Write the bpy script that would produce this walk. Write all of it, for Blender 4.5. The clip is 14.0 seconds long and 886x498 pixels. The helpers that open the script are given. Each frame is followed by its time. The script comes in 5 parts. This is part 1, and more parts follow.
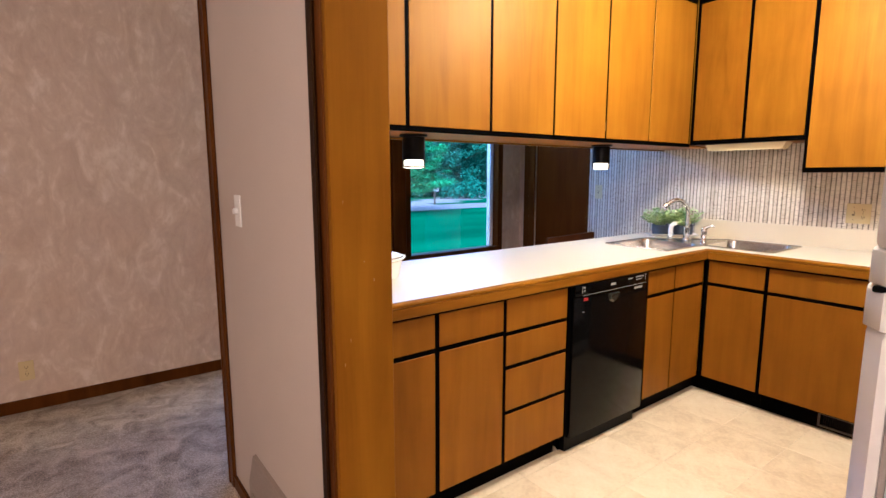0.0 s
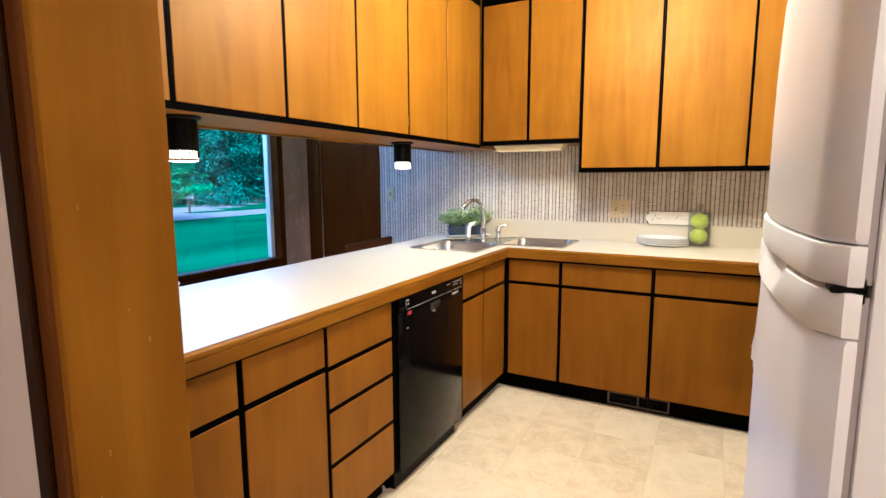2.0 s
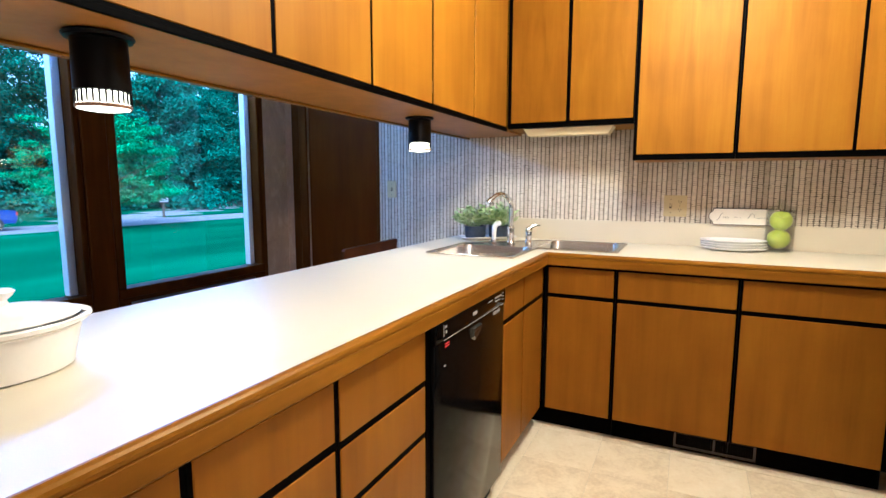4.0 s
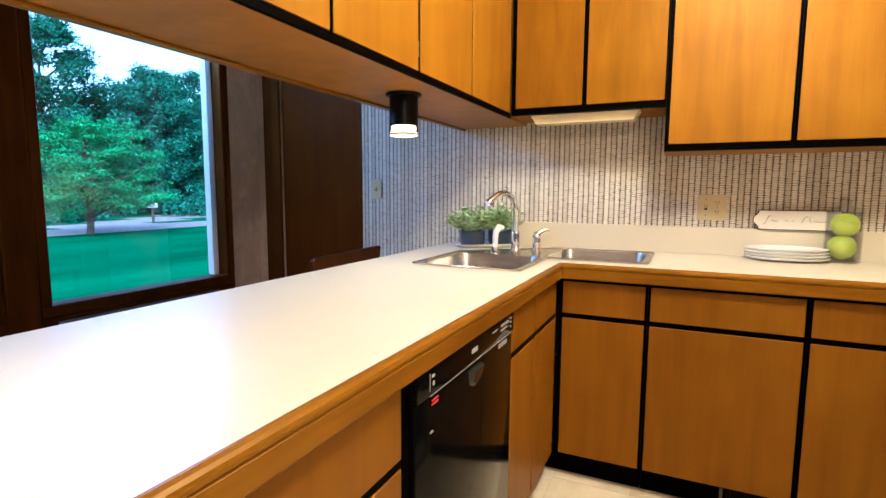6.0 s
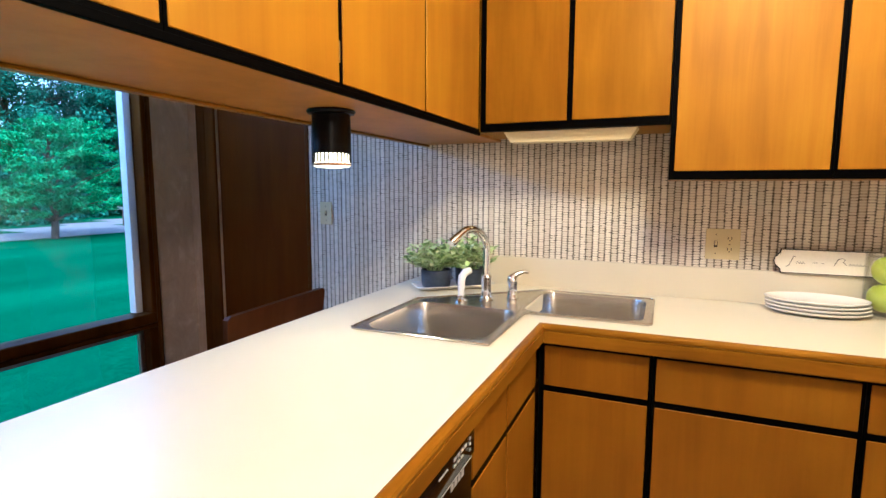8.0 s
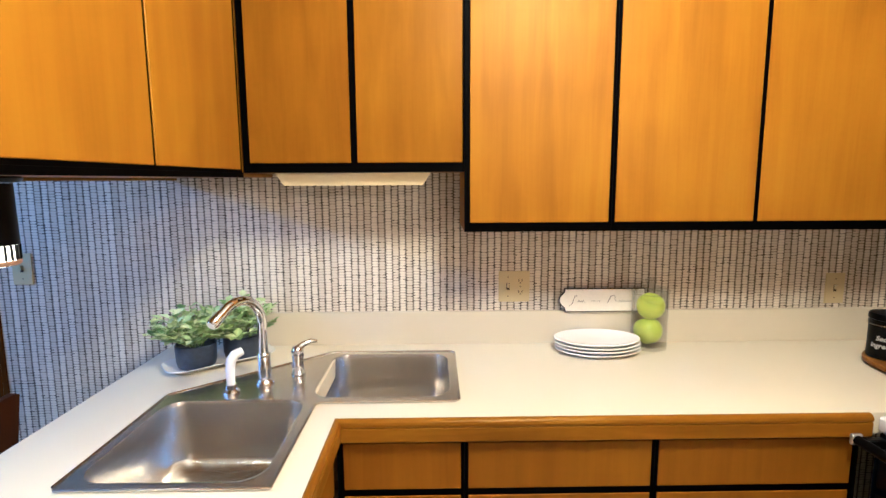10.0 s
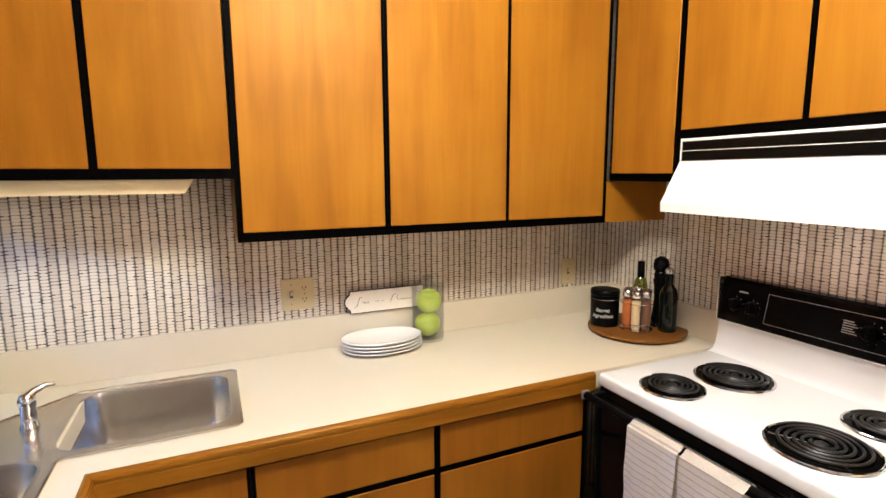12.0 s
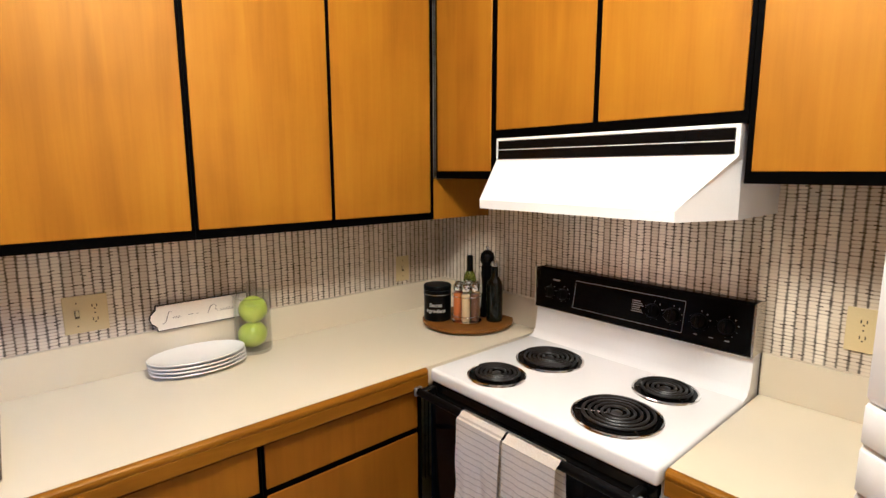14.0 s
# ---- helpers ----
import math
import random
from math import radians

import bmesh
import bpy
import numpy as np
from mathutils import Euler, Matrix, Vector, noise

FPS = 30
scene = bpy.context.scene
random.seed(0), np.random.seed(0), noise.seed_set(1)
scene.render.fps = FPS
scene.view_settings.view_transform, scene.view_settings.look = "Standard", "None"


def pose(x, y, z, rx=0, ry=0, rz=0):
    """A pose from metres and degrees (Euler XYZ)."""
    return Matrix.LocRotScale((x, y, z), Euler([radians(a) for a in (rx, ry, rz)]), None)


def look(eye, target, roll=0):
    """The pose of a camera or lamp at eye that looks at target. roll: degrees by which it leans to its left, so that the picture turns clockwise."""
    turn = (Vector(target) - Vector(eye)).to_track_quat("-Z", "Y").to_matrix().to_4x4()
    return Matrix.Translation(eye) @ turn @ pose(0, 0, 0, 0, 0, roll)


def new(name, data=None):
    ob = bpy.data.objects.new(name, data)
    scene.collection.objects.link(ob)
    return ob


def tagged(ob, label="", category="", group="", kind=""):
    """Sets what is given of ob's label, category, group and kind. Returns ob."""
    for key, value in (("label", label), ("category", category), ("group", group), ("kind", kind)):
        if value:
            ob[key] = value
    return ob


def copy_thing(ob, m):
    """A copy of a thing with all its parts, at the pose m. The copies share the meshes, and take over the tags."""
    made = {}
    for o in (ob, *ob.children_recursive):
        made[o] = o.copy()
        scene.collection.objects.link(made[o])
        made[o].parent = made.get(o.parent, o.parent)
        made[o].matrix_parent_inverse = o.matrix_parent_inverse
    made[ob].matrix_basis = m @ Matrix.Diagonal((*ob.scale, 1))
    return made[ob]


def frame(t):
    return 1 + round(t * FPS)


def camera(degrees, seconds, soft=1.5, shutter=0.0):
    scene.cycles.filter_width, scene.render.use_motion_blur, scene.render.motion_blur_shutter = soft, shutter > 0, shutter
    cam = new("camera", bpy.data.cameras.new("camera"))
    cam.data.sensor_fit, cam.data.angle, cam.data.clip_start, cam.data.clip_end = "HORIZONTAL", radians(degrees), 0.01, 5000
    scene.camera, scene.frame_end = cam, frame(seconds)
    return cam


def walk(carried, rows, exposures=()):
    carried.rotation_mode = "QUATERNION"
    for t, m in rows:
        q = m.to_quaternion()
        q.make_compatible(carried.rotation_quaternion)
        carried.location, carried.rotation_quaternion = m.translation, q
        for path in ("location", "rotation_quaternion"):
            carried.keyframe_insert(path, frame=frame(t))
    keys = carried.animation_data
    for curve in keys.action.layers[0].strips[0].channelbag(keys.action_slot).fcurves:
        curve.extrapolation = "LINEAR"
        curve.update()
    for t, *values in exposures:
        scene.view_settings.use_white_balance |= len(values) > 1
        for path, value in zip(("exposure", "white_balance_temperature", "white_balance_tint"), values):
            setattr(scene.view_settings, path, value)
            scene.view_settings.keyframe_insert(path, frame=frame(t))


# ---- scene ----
cam = camera(81.7, 14.0)
PATH = [
    (0, (0.797, 0.55, 1.355), (1.979, 2.137, 1.067), -0.1),
    (0.5, (0.839, 0.65, 1.362), (2.253, 2.037, 1.082), -0.2),
    (1, (0.849, 0.755, 1.366), (2.449, 1.924, 1.093), -0.2),
    (1.5, (0.874, 0.838, 1.352), (2.582, 1.843, 1.082), -0.2),
    (2, (0.969, 0.943, 1.324), (2.722, 1.868, 1.054), -0.2),
    (2.5, (1.098, 1.072, 1.306), (2.866, 1.968, 1.034), -0.2),
    (3, (1.208, 1.187, 1.271), (2.985, 2.067, 1.009), -0.2),
    (3.5, (1.317, 1.319, 1.252), (3.101, 2.186, 0.995), -0.0),
    (6, (1.855, 1.608, 1.19), (3.655, 2.451, 0.968), 0.3),
    (6.5, (1.967, 1.66, 1.202), (3.768, 2.498, 0.975), 0.4),
    (7, (2.089, 1.708, 1.239), (3.896, 2.534, 1.013), 0.4),
    (9.5, (2.588, 1.706, 1.475), (4.546, 2.025, 1.216), -0.3),
    (10, (2.639, 1.785, 1.522), (4.621, 1.757, 1.253), -0.3),
    (10.5, (2.649, 1.773, 1.532), (4.611, 1.49, 1.265), -0.4),
    (11, (2.637, 1.773, 1.555), (4.551, 1.267, 1.27), -0.4),
    (11.5, (2.644, 1.773, 1.563), (4.502, 1.097, 1.267), -0.4),
    (12, (2.631, 1.757, 1.557), (4.436, 0.947, 1.265), -0.3),
    (12.5, (2.626, 1.747, 1.557), (4.383, 0.839, 1.262), -0.3),
    (13, (2.634, 1.741, 1.552), (4.32, 0.706, 1.26), -0.3),
    (13.5, (2.648, 1.719, 1.556), (4.244, 0.553, 1.254), -0.3),
    (14, (2.635, 1.669, 1.561), (4.125, 0.371, 1.253), -0.2),
]
walk(cam, [(t, look(eye, target, roll)) for t, eye, target, roll in PATH],
     [(0, 0.2, 5000, 10), (1, 0.16, 4800, 4), (3.5, 0.18, 4700, 2), (6, 0.10, 5200, 3), (7, 0.08, 5250, 3), (10, 0.12, 4800, 3), (13, -0.10, 4800, 5), (14, -0.2, 4800, 5)])

# ---- world and light ----
world = bpy.data.worlds.new("world")
scene.world = world
world.use_nodes = True
_n = world.node_tree.nodes
_sky = _n.new("ShaderNodeTexSky")
_sky.sky_type = "NISHITA"
_sky.sun_disc = False
_sky.sun_elevation, _sky.sun_rotation = radians(42), radians(235)
_sky.dust_density, _sky.air_density = 4.0, 1.2
_n["Background"].inputs["Strength"].default_value = 0.66
_haze = _n.new("ShaderNodeHueSaturation")
_haze.inputs["Saturation"].default_value = 0.8
world.node_tree.links.new(_sky.outputs[0], _haze.inputs["Color"])
_dusk = _n.new("ShaderNodeMix")
_dusk.data_type, _dusk.blend_type = "RGBA", "MULTIPLY"
_dusk.inputs[0].default_value = 1.0
_dusk.inputs[7].default_value = (0.72, 0.92, 1.25, 1)
world.node_tree.links.new(_haze.outputs[0], _dusk.inputs[6])
world.node_tree.links.new(_dusk.outputs[2], _n["Background"].inputs["Color"])

sun = new("sun", bpy.data.lights.new("sun", "SUN"))
sun.data.energy, sun.data.angle, sun.data.color = 3.0, radians(16), (1.0, 0.95, 0.88)
sun.matrix_world = look((-16, -11, 17), (0, 0, 0))


def area_lamp(name, place, target, size, size_y, watts, colour):
    ob = new(name, bpy.data.lights.new(name, "AREA"))
    ob.data.shape, ob.data.size, ob.data.size_y = "RECTANGLE", size, size_y
    ob.data.energy, ob.data.color = watts, colour
    ob.matrix_world = look(place, target)
    return ob


WARM = (1.0, 0.78, 0.52)
bulb = new("ceiling_bulb", bpy.data.lights.new("ceiling_bulb", "POINT"))
bulb.data.energy, bulb.data.color, bulb.data.shadow_soft_size = 156, WARM, 0.16
bulb.location = (3.08, 1.34, 2.44)
# daylight at the two windows
SKYLIGHT = (0.27, 0.48, 1.0)
area_lamp("window_light_1", (2.50, 4.36, 2.055), (2.50, 2.9, 1.1), 0.92, 0.06, 14, SKYLIGHT)
area_lamp("window_light_2", (3.72, 4.36, 2.055), (3.95, 2.9, 1.1), 0.95, 0.06, 16.5, SKYLIGHT)
# unseen fill light, added to brighten the hall, partition and fridge side
hall = new("hall_fill", bpy.data.lights.new("hall_fill", "POINT"))
hall.data.energy, hall.data.color, hall.data.shadow_soft_size = 195, (1.0, 0.70, 0.47), 0.2
hall.location = (-0.60, -0.40, 2.30)

# ---- materials ----


def material(name, base=(0.5, 0.5, 0.5), rough=0.5, metal=0.0, **extra):
    m = bpy.data.materials.new(name)
    m.use_nodes = True
    b = m.node_tree.nodes["Principled BSDF"]
    b.inputs["Base Color"].default_value = (*base, 1)
    b.inputs["Roughness"].default_value = rough
    b.inputs["Metallic"].default_value = metal
    for k, v in extra.items():
        b.inputs[k.replace("_", " ")].default_value = v
    return m


class Nodes:
    """Short way to write node graphs."""

    def __init__(self, m):
        self.m, self.t = m, m.node_tree
        self.b = self.t.nodes["Principled BSDF"]

    def add(self, kind, **inputs):
        n = self.t.nodes.new("ShaderNode" + kind)
        for k, v in inputs.items():
            key = int(k[1:]) if k[0] == "i" and k[1:].isdigit() else k.replace("_", " ")
            self.put(n.inputs[key], v)
        return n

    def put(self, socket, v):
        if isinstance(v, bpy.types.NodeSocket):
            self.t.links.new(v, socket)
        else:
            socket.default_value = v

    def coords(self, scale=(1, 1, 1), turn=(0, 0, 0), which="Object"):
        c = self.t.nodes.new("ShaderNodeTexCoord")
        p = self.add("Mapping", Vector=c.outputs[which], Scale=scale, Rotation=turn)
        return p.outputs[0]

    def noise(self, vec, scale=5.0, detail=4.0, rough=0.55, dist=0.0):
        return self.add("TexNoise", Vector=vec, Scale=scale, Detail=detail, Roughness=rough, Distortion=dist).outputs["Fac"]

    def maths(self, op, a, b=0.0, c=0.0):
        n = self.t.nodes.new("ShaderNodeMath")
        n.operation = op
        for s, v in zip(n.inputs, (a, b, c)):
            self.put(s, v)
        return n.outputs[0]

    def ramp(self, fac, stops):
        n = self.t.nodes.new("ShaderNodeValToRGB")
        self.put(n.inputs[0], fac)
        e = n.color_ramp.elements
        while len(e) < len(stops):
            e.new(0.5)
        for el, (p, col) in zip(e, stops):
            el.position, el.color = p, (*col, 1)
        return n.outputs[0]

    def mix(self, fac, a, b, kind="MIX"):
        n = self.t.nodes.new("ShaderNodeMix")
        n.data_type, n.blend_type = "RGBA", kind
        self.put(n.inputs[0], fac)
        for s, v in ((n.inputs[6], a), (n.inputs[7], b)):
            self.put(s, (*v, 1) if isinstance(v, tuple) and len(v) == 3 else v)
        return n.outputs[2]

    def bump(self, height, strength=0.3, dist=0.002):
        n = self.add("Bump", Strength=strength, Distance=dist, Height=height)
        self.t.links.new(n.outputs[0], self.b.inputs["Normal"])

    def colour(self, c):
        self.put(self.b.inputs["Base Color"], c)

    def rough(self, r):
        self.put(self.b.inputs["Roughness"], r)


def per_object(n):
    return n.t.nodes.new("ShaderNodeObjectInfo").outputs["Random"]


def wood_material(name, dark, mid, light, rough=0.40, grain=(9, 9, 0.9), coat=0.0, spec=0.06):
    m = material(name, mid, rough)
    n = Nodes(m)
    shift = n.add("VectorMath", i0=n.coords(), i1=(0, 0, 0))
    r = per_object(n)
    comb = n.add("CombineXYZ", X=n.maths("MULTIPLY", r, 7.0), Y=n.maths("MULTIPLY", r, 13.0), Z=n.maths("MULTIPLY", r, 5.0))
    n.t.links.new(comb.outputs[0], shift.inputs[1])
    v = n.add("Mapping", Vector=shift.outputs[0], Scale=grain).outputs[0]
    big = n.noise(v, 1.6, 3, 0.5, 0.6)
    v2 = n.add("Mapping", Vector=shift.outputs[0], Scale=(grain[0] * 14, grain[1] * 14, grain[2] * 4)).outputs[0]
    fine = n.noise(v2, 1.0, 5, 0.65)
    blotch = n.noise(shift.outputs[0], 3.2, 2, 0.5)
    f = n.maths("ADD", n.maths("MULTIPLY", big, 0.50), n.maths("MULTIPLY", fine, 0.17))
    f = n.maths("ADD", f, n.maths("MULTIPLY", blotch, 0.38))
    f = n.maths("ADD", f, n.maths("MULTIPLY", n.maths("SUBTRACT", r, 0.5), 0.07))
    n.colour(n.ramp(f, [(0.31, dark), (0.52, mid), (0.75, light)]))
    n.rough(n.maths("MULTIPLY_ADD", fine, 0.14, rough - 0.07))
    n.bump(fine, 0.06, 0.001)
    m.node_tree.nodes["Principled BSDF"].inputs["Coat Weight"].default_value = coat
    m.node_tree.nodes["Principled BSDF"].inputs["Coat Roughness"].default_value = 0.28
    m.node_tree.nodes["Principled BSDF"].inputs["Specular IOR Level"].default_value = spec
    m.node_tree.nodes["Principled BSDF"].inputs["Specular Tint"].default_value = (1.0, 0.72, 0.36, 1)
    return m


def speckled(name, base, rough, spread=0.06, scale=300.0, bump=0.0, blot=3.0, blots=0.05):
    """A plain surface with fine specks and soft large blotches."""
    m = material(name, base, rough)
    n = Nodes(m)
    v = n.coords()
    f = n.noise(v, scale, 2, 0.6)
    g = n.noise(v, blot, 3, 0.55)
    lo = tuple(c * (1 - spread - blots) for c in base)
    hi = tuple(min(1, c * (1 + spread + blots)) for c in base)
    s = n.maths("ADD", n.maths("MULTIPLY", f, spread / (spread + blots)), n.maths("MULTIPLY", g, blots / (spread + blots)))
    n.colour(n.ramp(s, [(0.3, lo), (0.7, hi)]))
    n.rough(n.maths("MULTIPLY_ADD", g, 0.12, rough - 0.06))
    if bump:
        n.bump(f, bump, 0.002)
    return m


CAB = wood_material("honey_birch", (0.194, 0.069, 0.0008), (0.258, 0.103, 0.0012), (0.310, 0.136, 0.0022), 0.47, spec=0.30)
# base cabinet fronts: darker birch tone than the wall cabinets
BASE_BIRCH = wood_material("base_birch", (0.138, 0.046, 0.0006), (0.190, 0.069, 0.0009), (0.236, 0.094, 0.0016), 0.46, spec=0.2)
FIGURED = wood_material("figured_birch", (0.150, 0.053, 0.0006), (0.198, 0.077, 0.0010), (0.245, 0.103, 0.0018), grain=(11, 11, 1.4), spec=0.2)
EDGE_WOOD = wood_material("oak_edge", (0.120, 0.042, 0.0010), (0.190, 0.074, 0.0016), (0.265, 0.112, 0.004), 0.34, (1.5, 1.5, 22), 0.0, 0.16)
UNDER_WOOD = wood_material("underside_wood", (0.22, 0.090, 0.015), (0.30, 0.128, 0.024), (0.37, 0.168, 0.036), 0.42, coat=0.0, spec=0.2)
JAMB_WOOD = wood_material("jamb_wood", (0.130, 0.047, 0.0007), (0.182, 0.070, 0.0011), (0.240, 0.100, 0.0019), 0.55, coat=0.0)
TRIM = wood_material("dark_trim", (0.042, 0.012, 0.002), (0.072, 0.022, 0.003), (0.112, 0.038, 0.006), 0.4)
DARK_DOOR = wood_material("dark_door_wood", (0.046, 0.0095, 0.0008), (0.066, 0.015, 0.0012), (0.090, 0.023, 0.002), 0.5, coat=0.0, spec=0.03)
DARK_TRIM = wood_material("black_brown_trim", (0.006, 0.002, 0.0008), (0.011, 0.004, 0.001), (0.020, 0.007, 0.002), 0.45, spec=0.1)
CHAIR_WOOD = wood_material("chair_wood", (0.035, 0.011, 0.004), (0.055, 0.018, 0.006), (0.08, 0.028, 0.010), 0.4)
BOARD_WOOD = wood_material("board_wood", (0.10, 0.038, 0.006), (0.15, 0.060, 0.010), (0.20, 0.088, 0.017), 0.42, (22, 3, 22))
BLACK = speckled("black_frame", (0.0007, 0.0006, 0.0006), 0.5, 0.2, 120)
BLACK.node_tree.nodes["Principled BSDF"].inputs["Specular IOR Level"].default_value = 0.015
LAMINATE = speckled("cream_laminate", (0.69, 0.625, 0.48), 0.36, 0.03, 500, 0.02, 2.0, 0.03)
SPLASH = speckled("cream_splash", (0.60, 0.53, 0.395), 0.40, 0.03, 500, 0.02, 2.0, 0.03)
PAINT = speckled("white_paint", (0.485, 0.415, 0.37), 0.75, 0.02, 180, 0.06, 1.5, 0.03)
CEILING = speckled("ceiling_paint", (0.66, 0.63, 0.58), 0.85, 0.04, 90, 0.3)
BONE = speckled("bone_plastic", (0.58, 0.475, 0.245), 0.4, 0.02, 200)
WHITE_PLASTIC = speckled("white_plastic", (0.76, 0.75, 0.74), 0.35, 0.01, 200)
ENAMEL = speckled("white_enamel", (0.80, 0.80, 0.81), 0.16, 0.01, 200, 0, 2, 0.015)
FRIDGE = speckled("white_fridge", (0.74, 0.725, 0.73), 0.30, 0.015, 700, 0.03)
GASKET = material("gasket", (0.30, 0.26, 0.25), 0.6)
BLACK_GLOSS = material("black_gloss", (0.0025, 0.0025, 0.0025), 0.10, 0, Specular_IOR_Level=0.09)
BLACK_SATIN = speckled("black_satin", (0.0016, 0.0016, 0.0016), 0.35, 0.1, 90)
BLACK_SATIN.node_tree.nodes["Principled BSDF"].inputs["Specular IOR Level"].default_value = 0.085
COIL = speckled("burner_coil", (0.011, 0.0105, 0.0105), 0.42, 0.25, 200)
CHROME = material("chrome", (0.80, 0.80, 0.80), 0.07, 1.0)
DRIP = material("drip_pan", (0.35, 0.34, 0.33), 0.22, 1.0)
STEEL = material("brushed_steel", (0.58, 0.55, 0.50), 0.24, 1.0)
_s = Nodes(STEEL)
_f = _s.noise(_s.coords((3, 260, 260)), 4, 3)
_s.rough(_s.maths("MULTIPLY_ADD", _f, 0.08, 0.22))
GLASS = material("clear_glass", (0.20, 0.21, 0.16), 0.04, 0, Alpha=0.13, IOR=1.5)
THIN_GLASS = material("thin_clear_glass", (0.20, 0.20, 0.18), 0.04, 0, Alpha=0.06, IOR=1.5)
PANE = material("window_glass", (1, 1, 1), 0.0, 0, Transmission_Weight=1.0, IOR=1.5)
ALU = material("grey_aluminium", (0.42, 0.42, 0.43), 0.4, 1.0)


def bamboo_paper():
    """Woven matchstick print: tan slats, dark threads, fine wefts, knots."""
    m = material("bamboo_paper", (0.5, 0.42, 0.32), 0.85)
    m.node_tree.nodes["Principled BSDF"].inputs["Specular IOR Level"].default_value = 0.2
    n = Nodes(m)
    c = n.t.nodes.new("ShaderNodeTexCoord")
    sep = n.add("SeparateXYZ", Vector=c.outputs["Object"])
    u = n.maths("ADD", sep.outputs[0], sep.outputs[1])
    z = sep.outputs[2]

    def at(x, y):
        return n.add("CombineXYZ", X=x, Y=y, Z=0.0).outputs[0]

    wob = n.noise(at(n.maths("MULTIPLY", u, 16.0), n.maths("MULTIPLY", z, 9.0)), 1.0, 3, 0.6)
    uu = n.maths("ADD", n.maths("MULTIPLY", u, 1 / 0.0252), n.maths("MULTIPLY", wob, 0.20))
    col = n.maths("FLOOR", uu)
    fr = n.maths("FRACT", uu)
    d = n.maths("ABSOLUTE", n.maths("SUBTRACT", fr, 0.5))
    # thread width and darkness vary along its length
    var = n.noise(at(n.maths("MULTIPLY", col, 3.7), n.maths("MULTIPLY", z, 150.0)), 1.0, 3, 0.65)
    each = n.add("TexWhiteNoise", Vector=at(col, 4.0)).outputs["Value"]
    wide = n.maths("ADD", n.maths("MULTIPLY_ADD", var, 0.24, -0.030), n.maths("MULTIPLY", each, 0.04))
    thr = n.add("MapRange", Value=n.maths("SUBTRACT", d, wide), From_Min=-0.07, From_Max=0.06, To_Min=1.0, To_Max=0.0).outputs[0]
    # fine wefts cross the slats
    sl = n.maths("ADD", n.maths("MULTIPLY", z, 1 / 0.0102), n.maths("MULTIPLY", wob, 0.3))
    slat_col = n.maths("FLOOR", n.maths("ADD", uu, 0.5))
    sl = n.maths("ADD", sl, n.maths("MULTIPLY", n.add("TexWhiteNoise", Vector=at(slat_col, 9.0)).outputs["Value"], 0.6))
    slat_id = n.maths("FLOOR", sl)
    fz = n.maths("FRACT", sl)
    weft = n.add("MapRange", Value=n.maths("ABSOLUTE", n.maths("SUBTRACT", fz, 0.5)), From_Min=0.07, From_Max=0.24, To_Min=1.0, To_Max=0.0).outputs[0]
    cell = n.add("TexWhiteNoise", Vector=at(slat_col, n.maths("ADD", slat_id, 0.31))).outputs["Value"]
    faint = n.noise(at(n.maths("MULTIPLY", uu, 0.5), n.maths("MULTIPLY", slat_id, 1.7)), 1.0, 2, 0.6)
    tone = n.add("TexWhiteNoise", Vector=at(slat_col, 1.0)).outputs["Value"]
    base = n.ramp(tone, [(0.0, (0.58, 0.50, 0.385)), (0.5, (0.68, 0.60, 0.475)), (1.0, (0.76, 0.69, 0.565))])
    # short dark knots lying across the threads
    kn_ = n.add("TexWhiteNoise", Vector=at(n.maths("ADD", col, 0.37), slat_id)).outputs["Value"]
    near = n.maths("LESS_THAN", n.maths("ABSOLUTE", n.maths("SUBTRACT", fr, n.maths("MULTIPLY_ADD", each, 0.3, 0.35))), n.maths("MULTIPLY_ADD", var, 0.36, 0.14))
    knot = n.maths("MULTIPLY", n.maths("MULTIPLY", n.maths("GREATER_THAN", kn_, 0.90), near), weft)
    patch = n.noise(at(n.maths("MULTIPLY", col, 5.3), n.maths("MULTIPLY", z, 38.0)), 1.0, 3, 0.7)
    close = n.add("MapRange", Value=d, From_Min=0.08, From_Max=0.40, To_Min=0.45, To_Max=0.0).outputs[0]
    c1 = n.mix(n.maths("MULTIPLY", weft, n.maths("MULTIPLY", n.maths("ADD", n.maths("MULTIPLY_ADD", faint, 0.85, 0.10), close), n.maths("MULTIPLY_ADD", cell, 0.85, 0.22))), base, (0.085, 0.055, 0.040))
    c2 = n.mix(n.maths("MULTIPLY", thr, n.maths("MULTIPLY_ADD", patch, 0.85, 0.36)), c1, (0.028, 0.019, 0.015))
    c3 = n.mix(n.maths("MULTIPLY", knot, 0.9), c2, (0.035, 0.022, 0.018))
    n.colour(c3)
    n.bump(n.maths("ADD", n.maths("MULTIPLY", weft, -0.5), n.maths("MULTIPLY", thr, -0.8)), 0.2, 0.001)
    return m


def sponge_paper():
    m = material("sponged_paper", (0.45, 0.38, 0.34), 0.8)
    n = Nodes(m)
    v = n.coords((1, 1, 0.55), (0.0, 0.5, 0.0))
    a = n.noise(v, 7, 5, 0.6, 1.6)
    b = n.noise(v, 28, 3, 0.6, 0.8)
    f = n.maths("ADD", n.maths("MULTIPLY", a, 0.7), n.maths("MULTIPLY", b, 0.3))
    n.colour(n.ramp(f, [(0.36, (0.50, 0.385, 0.315)), (0.53, (0.58, 0.465, 0.385)), (0.66, (0.70, 0.60, 0.525))]))
    n.bump(b, 0.15, 0.002)
    return m


